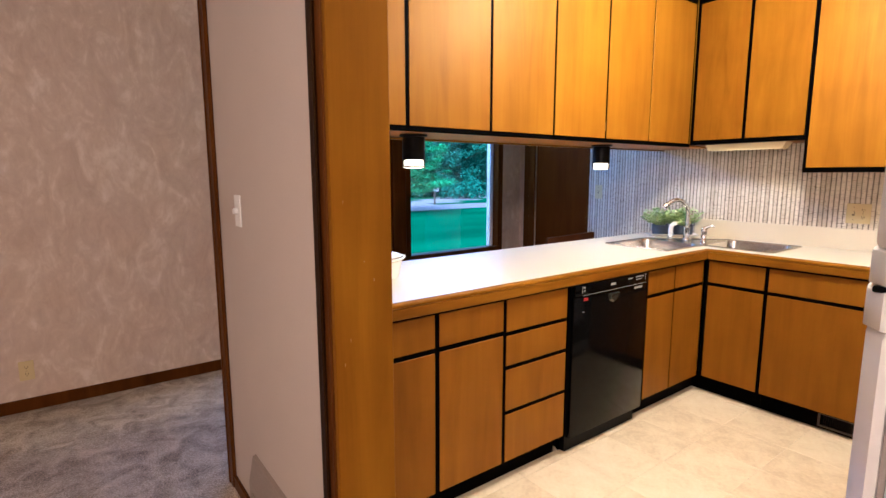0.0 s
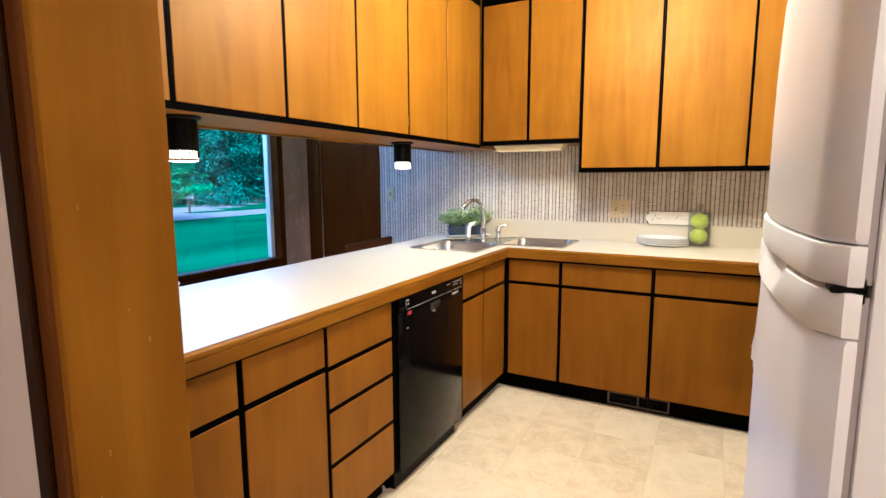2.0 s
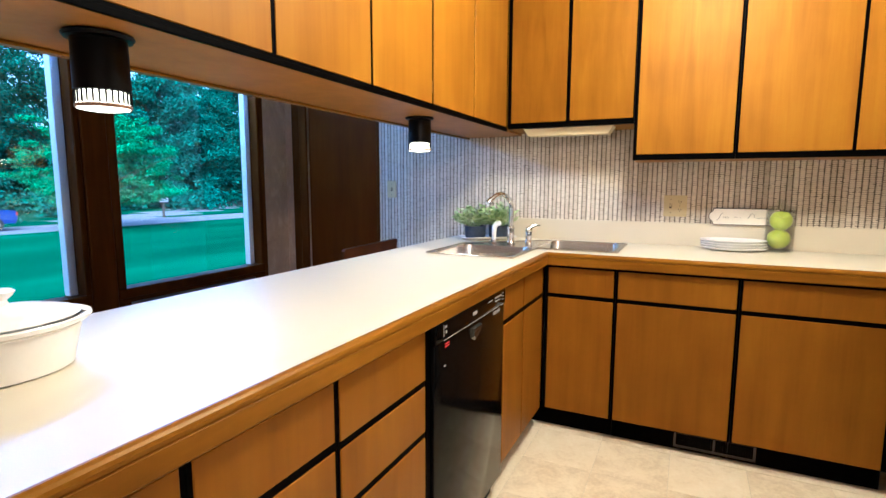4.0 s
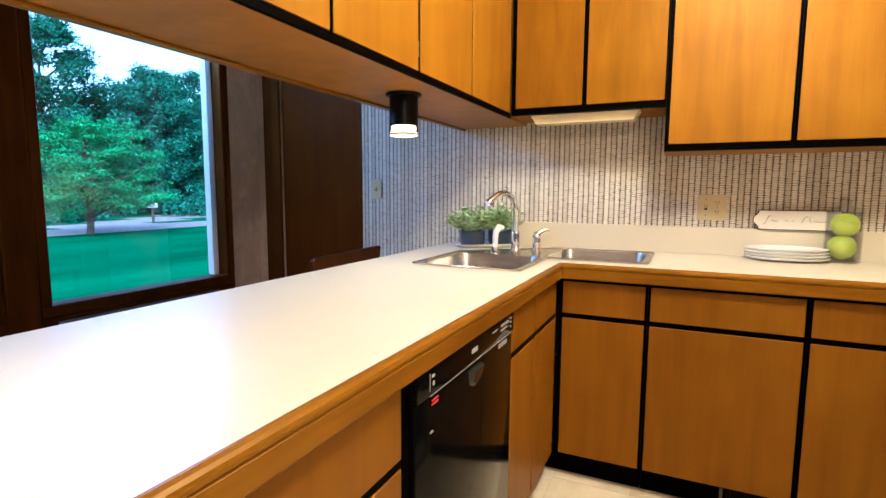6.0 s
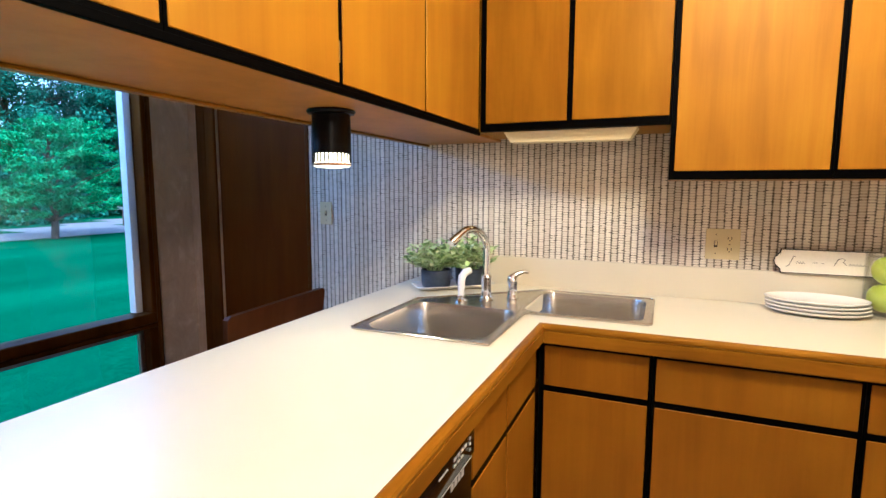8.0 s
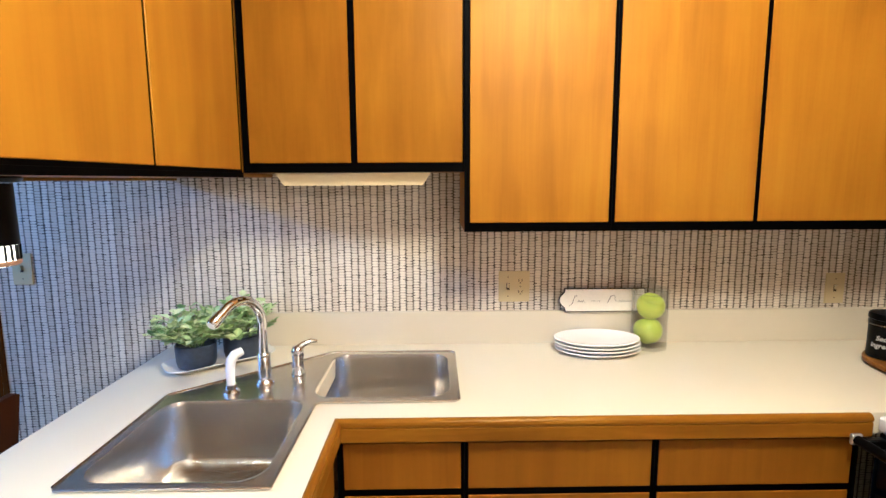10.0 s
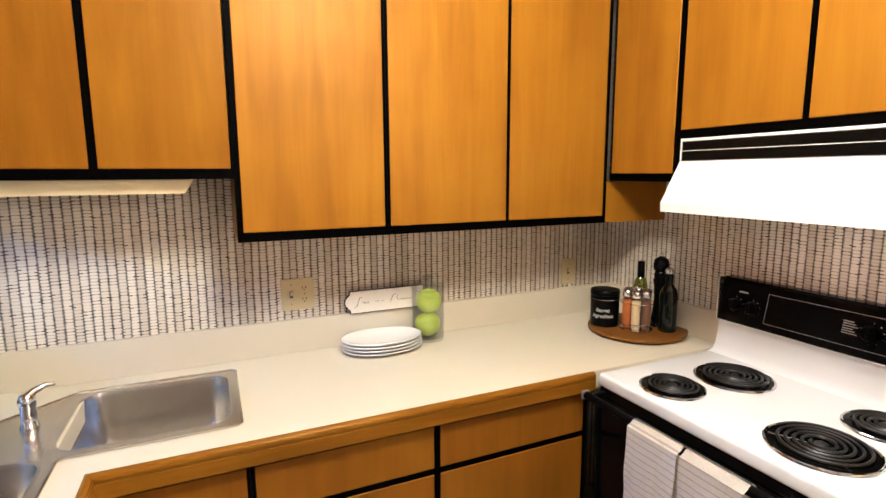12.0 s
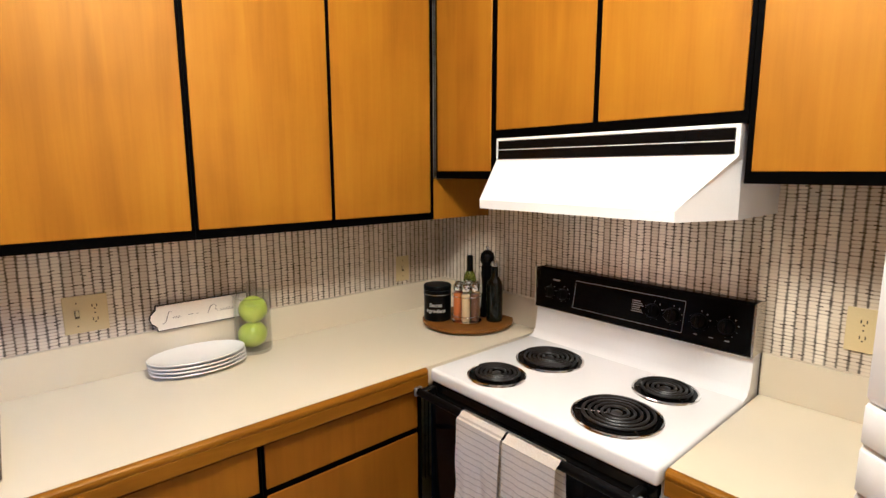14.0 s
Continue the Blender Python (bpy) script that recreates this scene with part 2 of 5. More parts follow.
def carpet_material():
    m = material("beige_carpet", (0.4, 0.35, 0.3), 0.95)
    n = Nodes(m)
    v = n.coords()
    a = n.noise(v, 140, 3, 0.7, 0.5)
    b = n.noise(v, 9, 4, 0.6, 1.0)
    f = n.maths("ADD", n.maths("MULTIPLY", a, 0.6), n.maths("MULTIPLY", b, 0.4))
    n.colour(n.ramp(f, [(0.36, (0.13, 0.10, 0.072)), (0.5, (0.42, 0.345, 0.262)), (0.62, (0.68, 0.58, 0.46))]))
    n.bump(f, 0.9, 0.012)
    return m


def vinyl_material():
    m = material("cream_vinyl", (0.7, 0.6, 0.45), 0.42)
    n = Nodes(m)
    v = n.coords()
    r = per_object(n)
    a = n.noise(v, 9, 5, 0.6, 1.0)
    b = n.noise(v, 60, 4, 0.65)
    f = n.maths("ADD", n.maths("MULTIPLY", a, 0.55), n.maths("MULTIPLY", b, 0.30))
    f = n.maths("ADD", f, n.maths("MULTIPLY", r, 0.15))
    n.colour(n.ramp(f, [(0.34, (0.64, 0.515, 0.335)), (0.5, (0.80, 0.68, 0.475)), (0.68, (0.88, 0.775, 0.585))]))
    n.rough(n.maths("MULTIPLY_ADD", b, 0.2, 0.34))
    n.bump(b, 0.12, 0.002)
    return m


BAMBOO, SPONGE, CARPET, VINYL = bamboo_paper(), sponge_paper(), carpet_material(), vinyl_material()

# ---- building tools ----
WORLD = {}


def thing(name, place, label, category, group="", kind=""):
    ob = new(name)
    ob.location = place
    ob.empty_display_size = 0.05
    WORLD[ob] = Matrix.Translation(place)
    return tagged(ob, label, category, group, kind)


def part(name, bm, mat, parent=None, label="", smooth=False):
    """Links a bmesh, drawn in world places, as one mesh under a thing or a part."""
    me = bpy.data.meshes.new(name)
    if parent is not None:
        bmesh.ops.transform(bm, matrix=WORLD[parent].inverted(), verts=bm.verts)
    bmesh.ops.recalc_face_normals(bm, faces=bm.faces)
    if smooth:
        for f in bm.faces:
            f.smooth = True
        for e in bm.edges:
            if len(e.link_faces) == 2 and e.calc_face_angle(0) > 0.7:
                e.smooth = False
    bm.to_mesh(me)
    bm.free()
    me.materials.append(mat)
    ob = new(name, me)
    if parent is not None:
        ob.parent = parent
        WORLD[ob] = WORLD[parent]
    if label:
        ob["label"] = label
    return ob


def solid(name, bm, mat, label, category, group="", kind="", smooth=False):
    """A thing of one mesh, with its origin at the middle of its foot."""
    co = [v.co for v in bm.verts]
    lo = Vector([min(c[i] for c in co) for i in range(3)])
    hi = Vector([max(c[i] for c in co) for i in range(3)])
    at = Vector(((lo.x + hi.x) / 2, (lo.y + hi.y) / 2, lo.z))
    bmesh.ops.translate(bm, vec=-at, verts=bm.verts)
    ob = part(name, bm, mat, None, "", smooth)
    ob.location = at
    WORLD[ob] = Matrix.Translation(at)
    return tagged(ob, label, category, group, kind)


def structure(name, bm, mat, label, category):
    ob = part(name, bm, mat, None, "")
    WORLD[ob] = Matrix()
    return tagged(ob, label, category, "", "structure")


def box(bm, lo, hi, bevel=0.0, seg=1):
    lo, hi = Vector(lo), Vector(hi)
    m = Matrix.Translation((lo + hi) / 2) @ Matrix.Diagonal((*(hi - lo), 1))
    vs = bmesh.ops.create_cube(bm, size=1, matrix=m)["verts"]
    if bevel:
        es = list({e for v in vs for e in v.link_edges})
        bmesh.ops.bevel(bm, geom=es, offset=bevel, segments=seg, affect="EDGES", profile=0.5)


def boxes(*list_of):
    bm = bmesh.new()
    for lo, hi in list_of:
        box(bm, lo, hi)
    return bm


def one_box(lo, hi, bevel=0.0, seg=1):
    bm = bmesh.new()
    box(bm, lo, hi, bevel, seg)
    return bm


def rrect(cx, cy, w, h, r, n=5):
    pts = []
    for sx, sy, a0 in ((1, 1, 0), (-1, 1, 90), (-1, -1, 180), (1, -1, 270)):
        for i in range(n + 1):
            a = radians(a0 + 90 * i / n)
            pts.append((cx + sx * (w / 2 - r) + r * math.cos(a), cy + sy * (h / 2 - r) + r * math.sin(a)))
    return pts


def loft(bm, loops, cap0=True, cap1=True):
    rows = [[bm.verts.new(p) for p in lp] for lp in loops]
    for a, b in zip(rows, rows[1:]):
        for i in range(len(a)):
            j = (i + 1) % len(a)
            bm.faces.new((a[i], a[j], b[j], b[i]))
    if cap0:
        bm.faces.new(rows[0][::-1])
    if cap1:
        bm.faces.new(rows[-1])


def lathe(bm, profile, centre=(0, 0, 0), seg=28, cap0=True, cap1=True):
    cx, cy, cz = centre
    loft(bm, [[(cx + r * math.cos(2 * math.pi * i / seg), cy + r * math.sin(2 * math.pi * i / seg), cz + z) for i in range(seg)]
              for r, z in profile], cap0, cap1)


def lathed(profile, centre, seg=28, cap0=True, cap1=True):
    bm = bmesh.new()
    lathe(bm, profile, centre, seg, cap0, cap1)
    return bm


def tube(bm, pts, radius, seg=10, radii=None):
    pts = [Vector(p) for p in pts]
    loops = []
    side = None
    for i, p in enumerate(pts):
        d = (pts[min(i + 1, len(pts) - 1)] - pts[max(i - 1, 0)]).normalized()
        if side is None:
            side = d.orthogonal().normalized()
        side = (side - d * side.dot(d)).normalized()
        up = d.cross(side)
        r = radii[i] if radii else radius
        loops.append([p + r * (math.cos(2 * math.pi * k / seg) * side + math.sin(2 * math.pi * k / seg) * up) for k in range(seg)])
    loft(bm, loops)


def tubed(pts, radius, seg=10, radii=None):
    bm = bmesh.new()
    tube(bm, pts, radius, seg, radii)
    return bm


# ---- plan ----
EX, SY = 4.515, 0.03             # kitchen walls
WX0, WX1 = 1.312, 1.466           # wall between hall and kitchen
NY = 4.25                        # window wall
CEIL = 2.62
TOP = 0.910                      # worktop
JN = 1.678                       # doorway jamb
WALL_END = 2.80
DOOR_S, DOOR_N = 3.415, 4.035      # dark door in the east wall

# ---- structure ----
structure("floor_hall", boxes(((-2.6, -2.2, -0.10), (1.40, NY, 0.0)), ((1.40, WALL_END, -0.10), (EX + 0.1, NY, 0.0))), CARPET,
          "beige cut-pile carpet with mottled flecks", "carpet")
structure("floor_base", boxes(((1.40, SY - 0.1, -0.10), (EX + 0.1, WALL_END, -0.0012))), SPLASH, "cream vinyl floor base with pale joints", "floor")
structure("ceiling", boxes(((-2.7, -2.3, CEIL), (EX + 0.2, NY + 0.2, CEIL + 0.1))), CEILING, "off-white textured ceiling", "ceiling")
structure("wall_east", boxes(((EX, SY - 0.12, 0), (EX + 0.12, DOOR_S, CEIL)), ((EX, DOOR_S, 2.06), (EX + 0.12, DOOR_N, CEIL))), BAMBOO,
          "wall papered with a bamboo matchstick weave print", "wall")
structure("wall_east_end", boxes(((EX, DOOR_N, 0), (EX + 0.12, NY + 0.14, CEIL))), SPONGE, "grey sponged wallpaper beside the dark door", "wall")
structure("wall_south", boxes(((WX1, SY - 0.12, 0), (EX, SY, CEIL))), BAMBOO, "wall papered with a bamboo matchstick weave print", "wall")
structure("wall_hall", boxes(((WX0, JN, 0), (WX1, WALL_END, CEIL)), ((WX0, -2.2, 0), (WX1, SY, CEIL)), ((WX0, SY, 2.30), (WX1, JN, CEIL))), PAINT,
          "white painted partition with a wide opening to the kitchen", "wall")
structure("wall_west", boxes(((-2.72, -2.3, 0), (-2.6, NY, CEIL)), ((-2.6, -2.32, 0), (WX0, -2.2, CEIL))), PAINT, "plain white painted walls of the hall", "wall")

WIN_L = 1.98
PANES = ((2.02, 2.985), (3.199, 4.207))
structure("wall_north", boxes(((-2.7, NY, 0), (WIN_L - 0.06, NY + 0.14, CEIL)), ((4.262, NY, 0), (EX, NY + 0.14, CEIL)),
                              ((WIN_L - 0.06, NY, 2.14), (4.262, NY + 0.14, CEIL)), ((WIN_L - 0.06, NY, 0), (4.262, NY + 0.14, 0.16))), SPONGE,
          "grey-pink sponged wallpaper with feathery strokes", "wall")


def window_unit(x0, x1, name):
    w = thing(name, ((x0 + x1) / 2, NY + 0.045, 0.16), "dark-stained timber window with fixed pane over a low vent", "window", "windows of the dining area", "structure")
    gy = NY + 0.045
    fr = bmesh.new()
    for lo, hi in (((x0 - 0.05, NY - 0.02, 0.60), (x1 + 0.03, gy + 0.05, 0.655)), ((x0 - 0.05, NY - 0.02, 2.09), (x1 + 0.03, gy + 0.05, 2.14)),
                   ((x0 - 0.05, NY - 0.02, 0.655), (x0, gy + 0.05, 2.09)), ((x1, NY - 0.02, 0.655), (x1 + 0.03, gy + 0.05, 2.09))):
        box(fr, lo, hi, 0.004)
    part("window_frame", fr, TRIM, w)
    st = bmesh.new()
    for lo, hi in (((x0, gy + 0.012, 0.655), (x0 + 0.03, gy + 0.06, 2.09)), ((x1 - 0.042, gy + 0.012, 0.655), (x1, gy + 0.06, 2.09))):
        box(st, lo, hi, 0.003)
    part("outer_stop", st, WHITE_PLASTIC, w, "pale outer window stop lit by daylight")
    g = part("pane", one_box((x0, gy - 0.003, 0.655), (x1, gy + 0.003, 2.09)), PANE, w)
    g.visible_shadow = False
    lo_f = bmesh.new()
    for lo, hi in (((x0 - 0.05, NY - 0.02, 0.16), (x1 + 0.03, gy + 0.05, 0.20)), ((x0 - 0.05, NY - 0.02, 0.575), (x1 + 0.03, gy + 0.05, 0.598)),
                   ((x0 - 0.05, NY - 0.02, 0.20), (x0 + 0.02, gy + 0.05, 0.575)), ((x1 - 0.02, NY - 0.02, 0.20), (x1 + 0.03, gy + 0.05, 0.575))):
        box(lo_f, lo, hi, 0.003)
    part("vent_frame", lo_f, TRIM, w)
    al = bmesh.new()
    for lo, hi in (((x0 + 0.022, gy - 0.015, 0.20), (x1 - 0.022, gy + 0.01, 0.23)), ((x0 + 0.022, gy - 0.015, 0.545), (x1 - 0.022, gy + 0.01, 0.574)),
                   ((x0 + 0.022, gy - 0.015, 0.23), (x0 + 0.05, gy + 0.01, 0.545)), ((x1 - 0.05, gy - 0.015, 0.23), (x1 - 0.022, gy + 0.01, 0.545))):
        box(al, lo, hi, 0.002)
    part("vent_sash", al, ALU, w, "grey metal vent sash")
    g = part("vent_pane", one_box((x0 + 0.05, gy - 0.003, 0.23), (x1 - 0.05, gy + 0.003, 0.545)), PANE, w)
    g.visible_shadow = False
    return w


window_unit(*PANES[0], "window_1")
window_unit(*PANES[1], "window_2")
bm = bmesh.new()
box(bm, (PANES[0][1] + 0.032, NY - 0.03, 0.16), (PANES[1][0] - 0.052, NY + 0.12, 2.14), 0.006)
structure("trim_mullion", bm, TRIM, "broad dark-stained post between the windows", "trim")
bm = bmesh.new()
for x, w_ in ((4.2385, 0.026), (WIN_L - 0.10, 0.06)):
    box(bm, (x, NY - 0.022, 0.10), (x + w_, NY - 0.0, 2.20), 0.005)
    box(bm, (x + 0.006, NY - 0.030, 0.10), (x + 0.018, NY - 0.022, 2.20), 0.003)
structure("trim_window", bm, TRIM, "dark-stained window casing with a stepped edge", "trim")

# dark door at the end of the east wall
d = thing("door_1", (EX + 0.03, (DOOR_S + DOOR_N) / 2, 0), "plain dark brown flush wooden door, closed", "door", "", "structure")
part("leaf", one_box((EX + 0.01, DOOR_S + 0.001, 0.01), (EX + 0.05, DOOR_N - 0.001, 2.04), 0.003), DARK_DOOR, d)
bm = bmesh.new()
for y in (DOOR_N, DOOR_N + 0.075):
    box(bm, (EX - 0.022 + (0.01 if y > DOOR_N else 0), y, 0), (EX, y + 0.07, 2.10), 0.005)
structure("trim_door", bm, TRIM, "dark-stained casing of the dark door", "trim")
structure("trim_door_edge", one_box((EX - 0.006, DOOR_S - 0.012, 0), (EX + 0.012, DOOR_S + 0.008, 2.06), 0.002), TRIM, "thin dark edge strip of the door opening", "trim")

# doorway lining and casing
jamb = structure("jamb_1", one_box((WX0 - 0.012, JN - 0.018, 0), (WX1 - 0.004, JN, 2.295), 0.002), JAMB_WOOD, "honey-brown wooden door lining, worn, with nicks", "door jamb")
NICK = speckled("bare_nick", (0.24, 0.12, 0.03), 0.8, 0.2, 300)
_r = random.Random(12)
for _k in range(5):
    _x, _z = _r.uniform(WX0 + 0.01, WX1 - 0.02), _r.uniform(0.55, 1.45)
    _w, _h = _r.uniform(0.0015, 0.004), _r.uniform(0.003, 0.010)
    bm = bmesh.new()
    box(bm, (_x, JN - 0.0184, _z), (_x + _w, JN - 0.0176, _z + _h))
    part("nick", bm, NICK, jamb)
bm = bmesh.new()
box(bm, (WX0 - 0.016, JN + 0.001, 0), (WX0, JN + 0.060, 2.36), 0.006, 2)
structure("trim_doorway", bm, TRIM, "dark-stained rounded casing round the doorway", "trim")
structure("trim_doorway_edge", one_box((WX0 - 0.026, JN + 0.028, 0), (WX0 - 0.0165, JN + 0.060, 2.36), 0.003), DARK_TRIM, "black-brown raised outer strip of the doorway casing", "trim")
bm = bmesh.new()
box(bm, (WX0 - 0.016, WALL_END - 0.05, 0), (WX0, WALL_END + 0.02, 2.44), 0.005)
box(bm, (WX0 - 0.02, WALL_END + 0.001, 0), (WX1 + 0.012, WALL_END + 0.018, 2.44), 0.003)
structure("trim_wall_end", bm, TRIM, "dark-stained trim capping the end of the partition", "trim")
bm = bmesh.new()
box(bm, (-2.6, NY - 0.014, 0), (WIN_L - 0.10, NY, 0.075), 0.004)
box(bm, (WX0 - 0.013, JN + 0.056, 0), (WX0, WALL_END - 0.051, 0.06), 0.004)
structure("baseboard", bm, TRIM, "low dark-stained baseboard", "baseboard")

# ---- outdoors ----
GZ = -0.90
LAWN = material("lawn", (0.05, 0.10, 0.02), 0.9, 0, Specular_IOR_Level=0.0)
_l = Nodes(LAWN)
_v = _l.coords()
_a = _l.noise(_l.coords((0.35, 1.6, 1)), 0.25, 4, 0.6)
_b = _l.noise(_v, 14, 3, 0.7)
_l.colour(_l.ramp(_l.maths("ADD", _l.maths("MULTIPLY", _a, 0.55), _l.maths("MULTIPLY", _b, 0.45)),
                  [(0.34, (0.003, 0.046, 0.021)), (0.5, (0.007, 0.084, 0.038)), (0.66, (0.020, 0.135, 0.061))]))
_l.bump(_b, 0.6, 0.05)
ROAD = speckled("asphalt_road", (0.17, 0.17, 0.18), 0.9, 0.15, 40, 0.2, 0.6, 0.1)
bm = bmesh.new()
box(bm, (-400, NY + 0.16, GZ - 0.3), (500, 700, GZ))
structure("ground", bm, LAWN, "mown green lawn", "lawn")
bm = bmesh.new()
box(bm, (-120, 27.3, GZ), (160, 31.5, GZ + 0.012))
for k in range(9):
    a, b = 18 + k * 4.0, 31.4 + k * 1.9 + 0.12 * k * k
    box(bm, (a, b, GZ), (a + 5.5, b + 3.4, GZ + 0.014 + 0.002 * k))
structure("road", bm, ROAD, "pale grey asphalt road past the lawn", "road")

# ---- cabinets ----
DOOR_T = 0.018


def run_box(axis, face, out, u0, u1, d0, d1, z0, z1):
    """A box along a run of cabinets: u along the wall, d from the face (positive into the room)."""
    a, b = face + out * d0, face + out * d1
    lo, hi = min(a, b), max(a, b)
    if axis == "x":
        return (min(u0, u1), lo, z0), (max(u0, u1), hi, z1)
    return (lo, min(u0, u1), z0), (hi, max(u0, u1), z1)


def cabinet(name, axis, face, out, span, depth, z0, z1, fronts, label, group, category, back_gap=0.004, toe=0.0, body_top=None, veneer=None):
    """A frame-black cabinet with flush wooden fronts. fronts: (kind, u0, u1, z0, z1)."""
    u0, u1 = min(span), max(span)
    mid = (u0 + u1) / 2
    c = face - out * depth / 2
    th = thing(name, (mid, c, z0) if axis == "x" else (c, mid, z0), label, category, group)
    e = 0.001
    bm = bmesh.new()
    lo, hi = run_box(axis, face, out, u0 + e, u1 - e, -DOOR_T - 0.016, -depth + back_gap, z0 + toe, body_top or z1)
    box(bm, lo, hi)
    part("body", bm, CAB, th)
    bm = bmesh.new()
    lo, hi = run_box(axis, face, out, u0 + e, u1 - e, -DOOR_T - 0.015, -DOOR_T + 0.0152, z0 + toe, z1)
    box(bm, lo, hi)
    part("face_frame", bm, BLACK, th, "black face frame showing between the fronts")
    if toe:
        bm = bmesh.new()
        lo, hi = run_box(axis, face, out, u0 + e, u1 - e, -0.065, -0.10, z0, z0 + toe - 0.001)
        box(bm, lo, hi)
        part("toe_kick", bm, BLACK, th, "black recessed toe kick")
    for kind, a, b, za, zb in fronts:
        bm = bmesh.new()
        lo, hi = run_box(axis, face, out, a, b, -DOOR_T + 0.011, 0.0, za, zb)
        box(bm, lo, hi, 0.0015)
        part(kind, bm, veneer or CAB, th)
    return th


UZ = 2.43     # top of the wall cabinets' fronts
UT = 2.615
NF, EF, SF = 2.360, 4.200, 0.345        # faces of the wall cabinets
PF, LF = 2.055, 3.903                   # faces of the base cabinets
NB = 1.545                              # bottom of the cabinets over the counter
EB = 1.362
ug = "wall cabinets"
ul = "honey-stained flat-door wall cabinet with black frame, closed"
g = 0.009
r = 0.028      # bottom rail


def upper_n(u0, u1, cuts, gaps):
    """cuts: edges of the doors with the half gap at each."""
    fr = [("door", a + ga, b - gb, NB + 0.009, UZ) for (a, ga), (b, gb) in zip(cuts, cuts[1:])]
    return cabinet("wall_cabinet", "x", NF, -1, (u0, u1), 2.735 - NF, NB, UT, fr, ul, ug, "cabinet")


upper_n(WX1 + 0.015, 1.967, [(WX1 + 0.03, 0.004), (1.967, 0.010)], 0)
upper_n(1.967, 2.855, [(1.967, 0.010), (2.424, 0.008), (2.855, 0.007)], 0)
uc = upper_n(2.855, 3.286, [(2.855, 0.007), (3.286, 0.008)], 0)
upper_n(3.286, 4.200, [(3.286, 0.008), (3.716, 0.0052), (4.186, 0.005)], 0)
# a worn brass hinge leaf shows in one gap
bm = bmesh.new()
box(bm, (3.2815, NF + 0.0008, NB + 0.052), (3.2845, NF + 0.006, NB + 0.098), 0.001)
part("hinge", bm, material("worn_brass", (0.30, 0.18, 0.06), 0.5, 1.0), uc, "small worn brass hinge")


def upper_e(u0, u1, zb, cuts, veneer=None, label=ul):
    fr = [("door", a + ga, b - gb, zb + r, UZ) for (a, ga), (b, gb) in zip(cuts, cuts[1:])]
    cabinet("wall_cabinet", "y", EF, -1, (u0, u1), EX - EF, zb, UT, fr, label, ug, "cabinet", veneer=veneer)


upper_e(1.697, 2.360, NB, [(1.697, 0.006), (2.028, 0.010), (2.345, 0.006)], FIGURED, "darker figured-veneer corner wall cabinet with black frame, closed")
upper_e(1.245, 1.697, EB, [(1.245, 0.010), (1.690, 0.010)])
upper_e(0.352, 1.245, EB, [(0.360, 0.010), (0.800, 0.007), (1.245, 0.010)])


def upper_s(u0, u1, zb, cuts, label=ul):
    fr = [("door", a + ga, b - gb, zb + r, UZ) for (a, ga), (b, gb) in zip(cuts, cuts[1:])]
    cabinet("wall_cabinet", "x", SF, 1, (u0, u1), SF - SY, zb, UT, fr, label, ug, "cabinet")


upper_s(3.885, 4.198, 1.525, [(3.890, 0.010), (4.195, 0.008)], "narrow honey-stained wall cabinet in the corner, black frame")
upper_s(3.085, 3.885, 1.665, [(3.085, 0.012), (3.487, 0.009), (3.885, 0.010)], "short honey-stained wall cabinet over the range hood")
upper_s(1.90, 3.085, 1.525, [(1.91, 0.01), (2.50, 0.010), (3.080, 0.010)])
# blind end of the east cabinets behind the corner
b_ = boxes(((EF + 0.004, SY + 0.004, EB), (EX - 0.004, 0.350, 1.522)))
solid("cabinet_end", b_, CAB, "plain wooden cabinet end in the corner", "cabinet")

bg = "base cabinets"
bl_base = "golden-brown base cabinet with black frame, closed"
BT = 0.850    # underside of the worktop edge
TK = 0.108
MID = 0.697


def base_n(u0, u1, cuts, label=bl_base, drawers=None, body_top=None):
    fr = []
    for (a, ga), (b, gb) in zip(cuts, cuts[1:]):
        if drawers:
            for za, zb in zip(drawers, drawers[1:]):
                fr.append(("drawer_front", a + ga, b - gb, za + 0.009, zb - 0.009))
        else:
            fr.append(("drawer_front", a + ga, b - gb, MID + 0.010, BT - 0.014))
            fr.append(("door", a + ga, b - gb, TK + 0.004, MID - 0.010))
    cabinet("base_cabinet", "x", PF, -1, (u0, u1), 2.66 - PF, 0.0, BT, fr, label, bg, "cabinet", toe=TK, body_top=body_top, veneer=BASE_BIRCH)


base_n(WX1 + 0.015, 1.891, [(WX1 + 0.03, 0.004), (1.891, 0.011)])
base_n(1.891, 2.243, [(1.891, 0.011), (2.240, 0.008)])
base_n(2.243, 2.640, [(2.243, 0.008), (2.642, 0.008)], "brown base cabinet with four drawers, black frame", [TK - 0.005, 0.338, 0.540, 0.690, BT - 0.004])
base_n(3.292, 3.900, [(3.292, 0.006), (3.565, 0.0052), (3.890, 0.004)], body_top=0.70)


def base_e(u0, u1, cuts, body_top=None):
    fr = []
    for (a, ga), (b, gb) in zip(cuts, cuts[1:]):
        fr.append(("drawer_front", a + ga, b - gb, MID + 0.010, BT - 0.014))
        fr.append(("door", a + ga, b - gb, TK + 0.004, MID - 0.010))
    cabinet("base_cabinet", "y", LF, -1, (u0, u1), EX - LF, 0.0, BT, fr, bl_base, bg, "cabinet", toe=TK, body_top=body_top, veneer=BASE_BIRCH)


base_e(1.713, 2.050, [(1.713, 0.010), (2.040, 0.008)], 0.70)
base_e(1.207, 1.713, [(1.207, 0.010), (1.713, 0.010)])
base_e(0.660, 1.207, [(0.672, 0.008), (1.207, 0.010)])
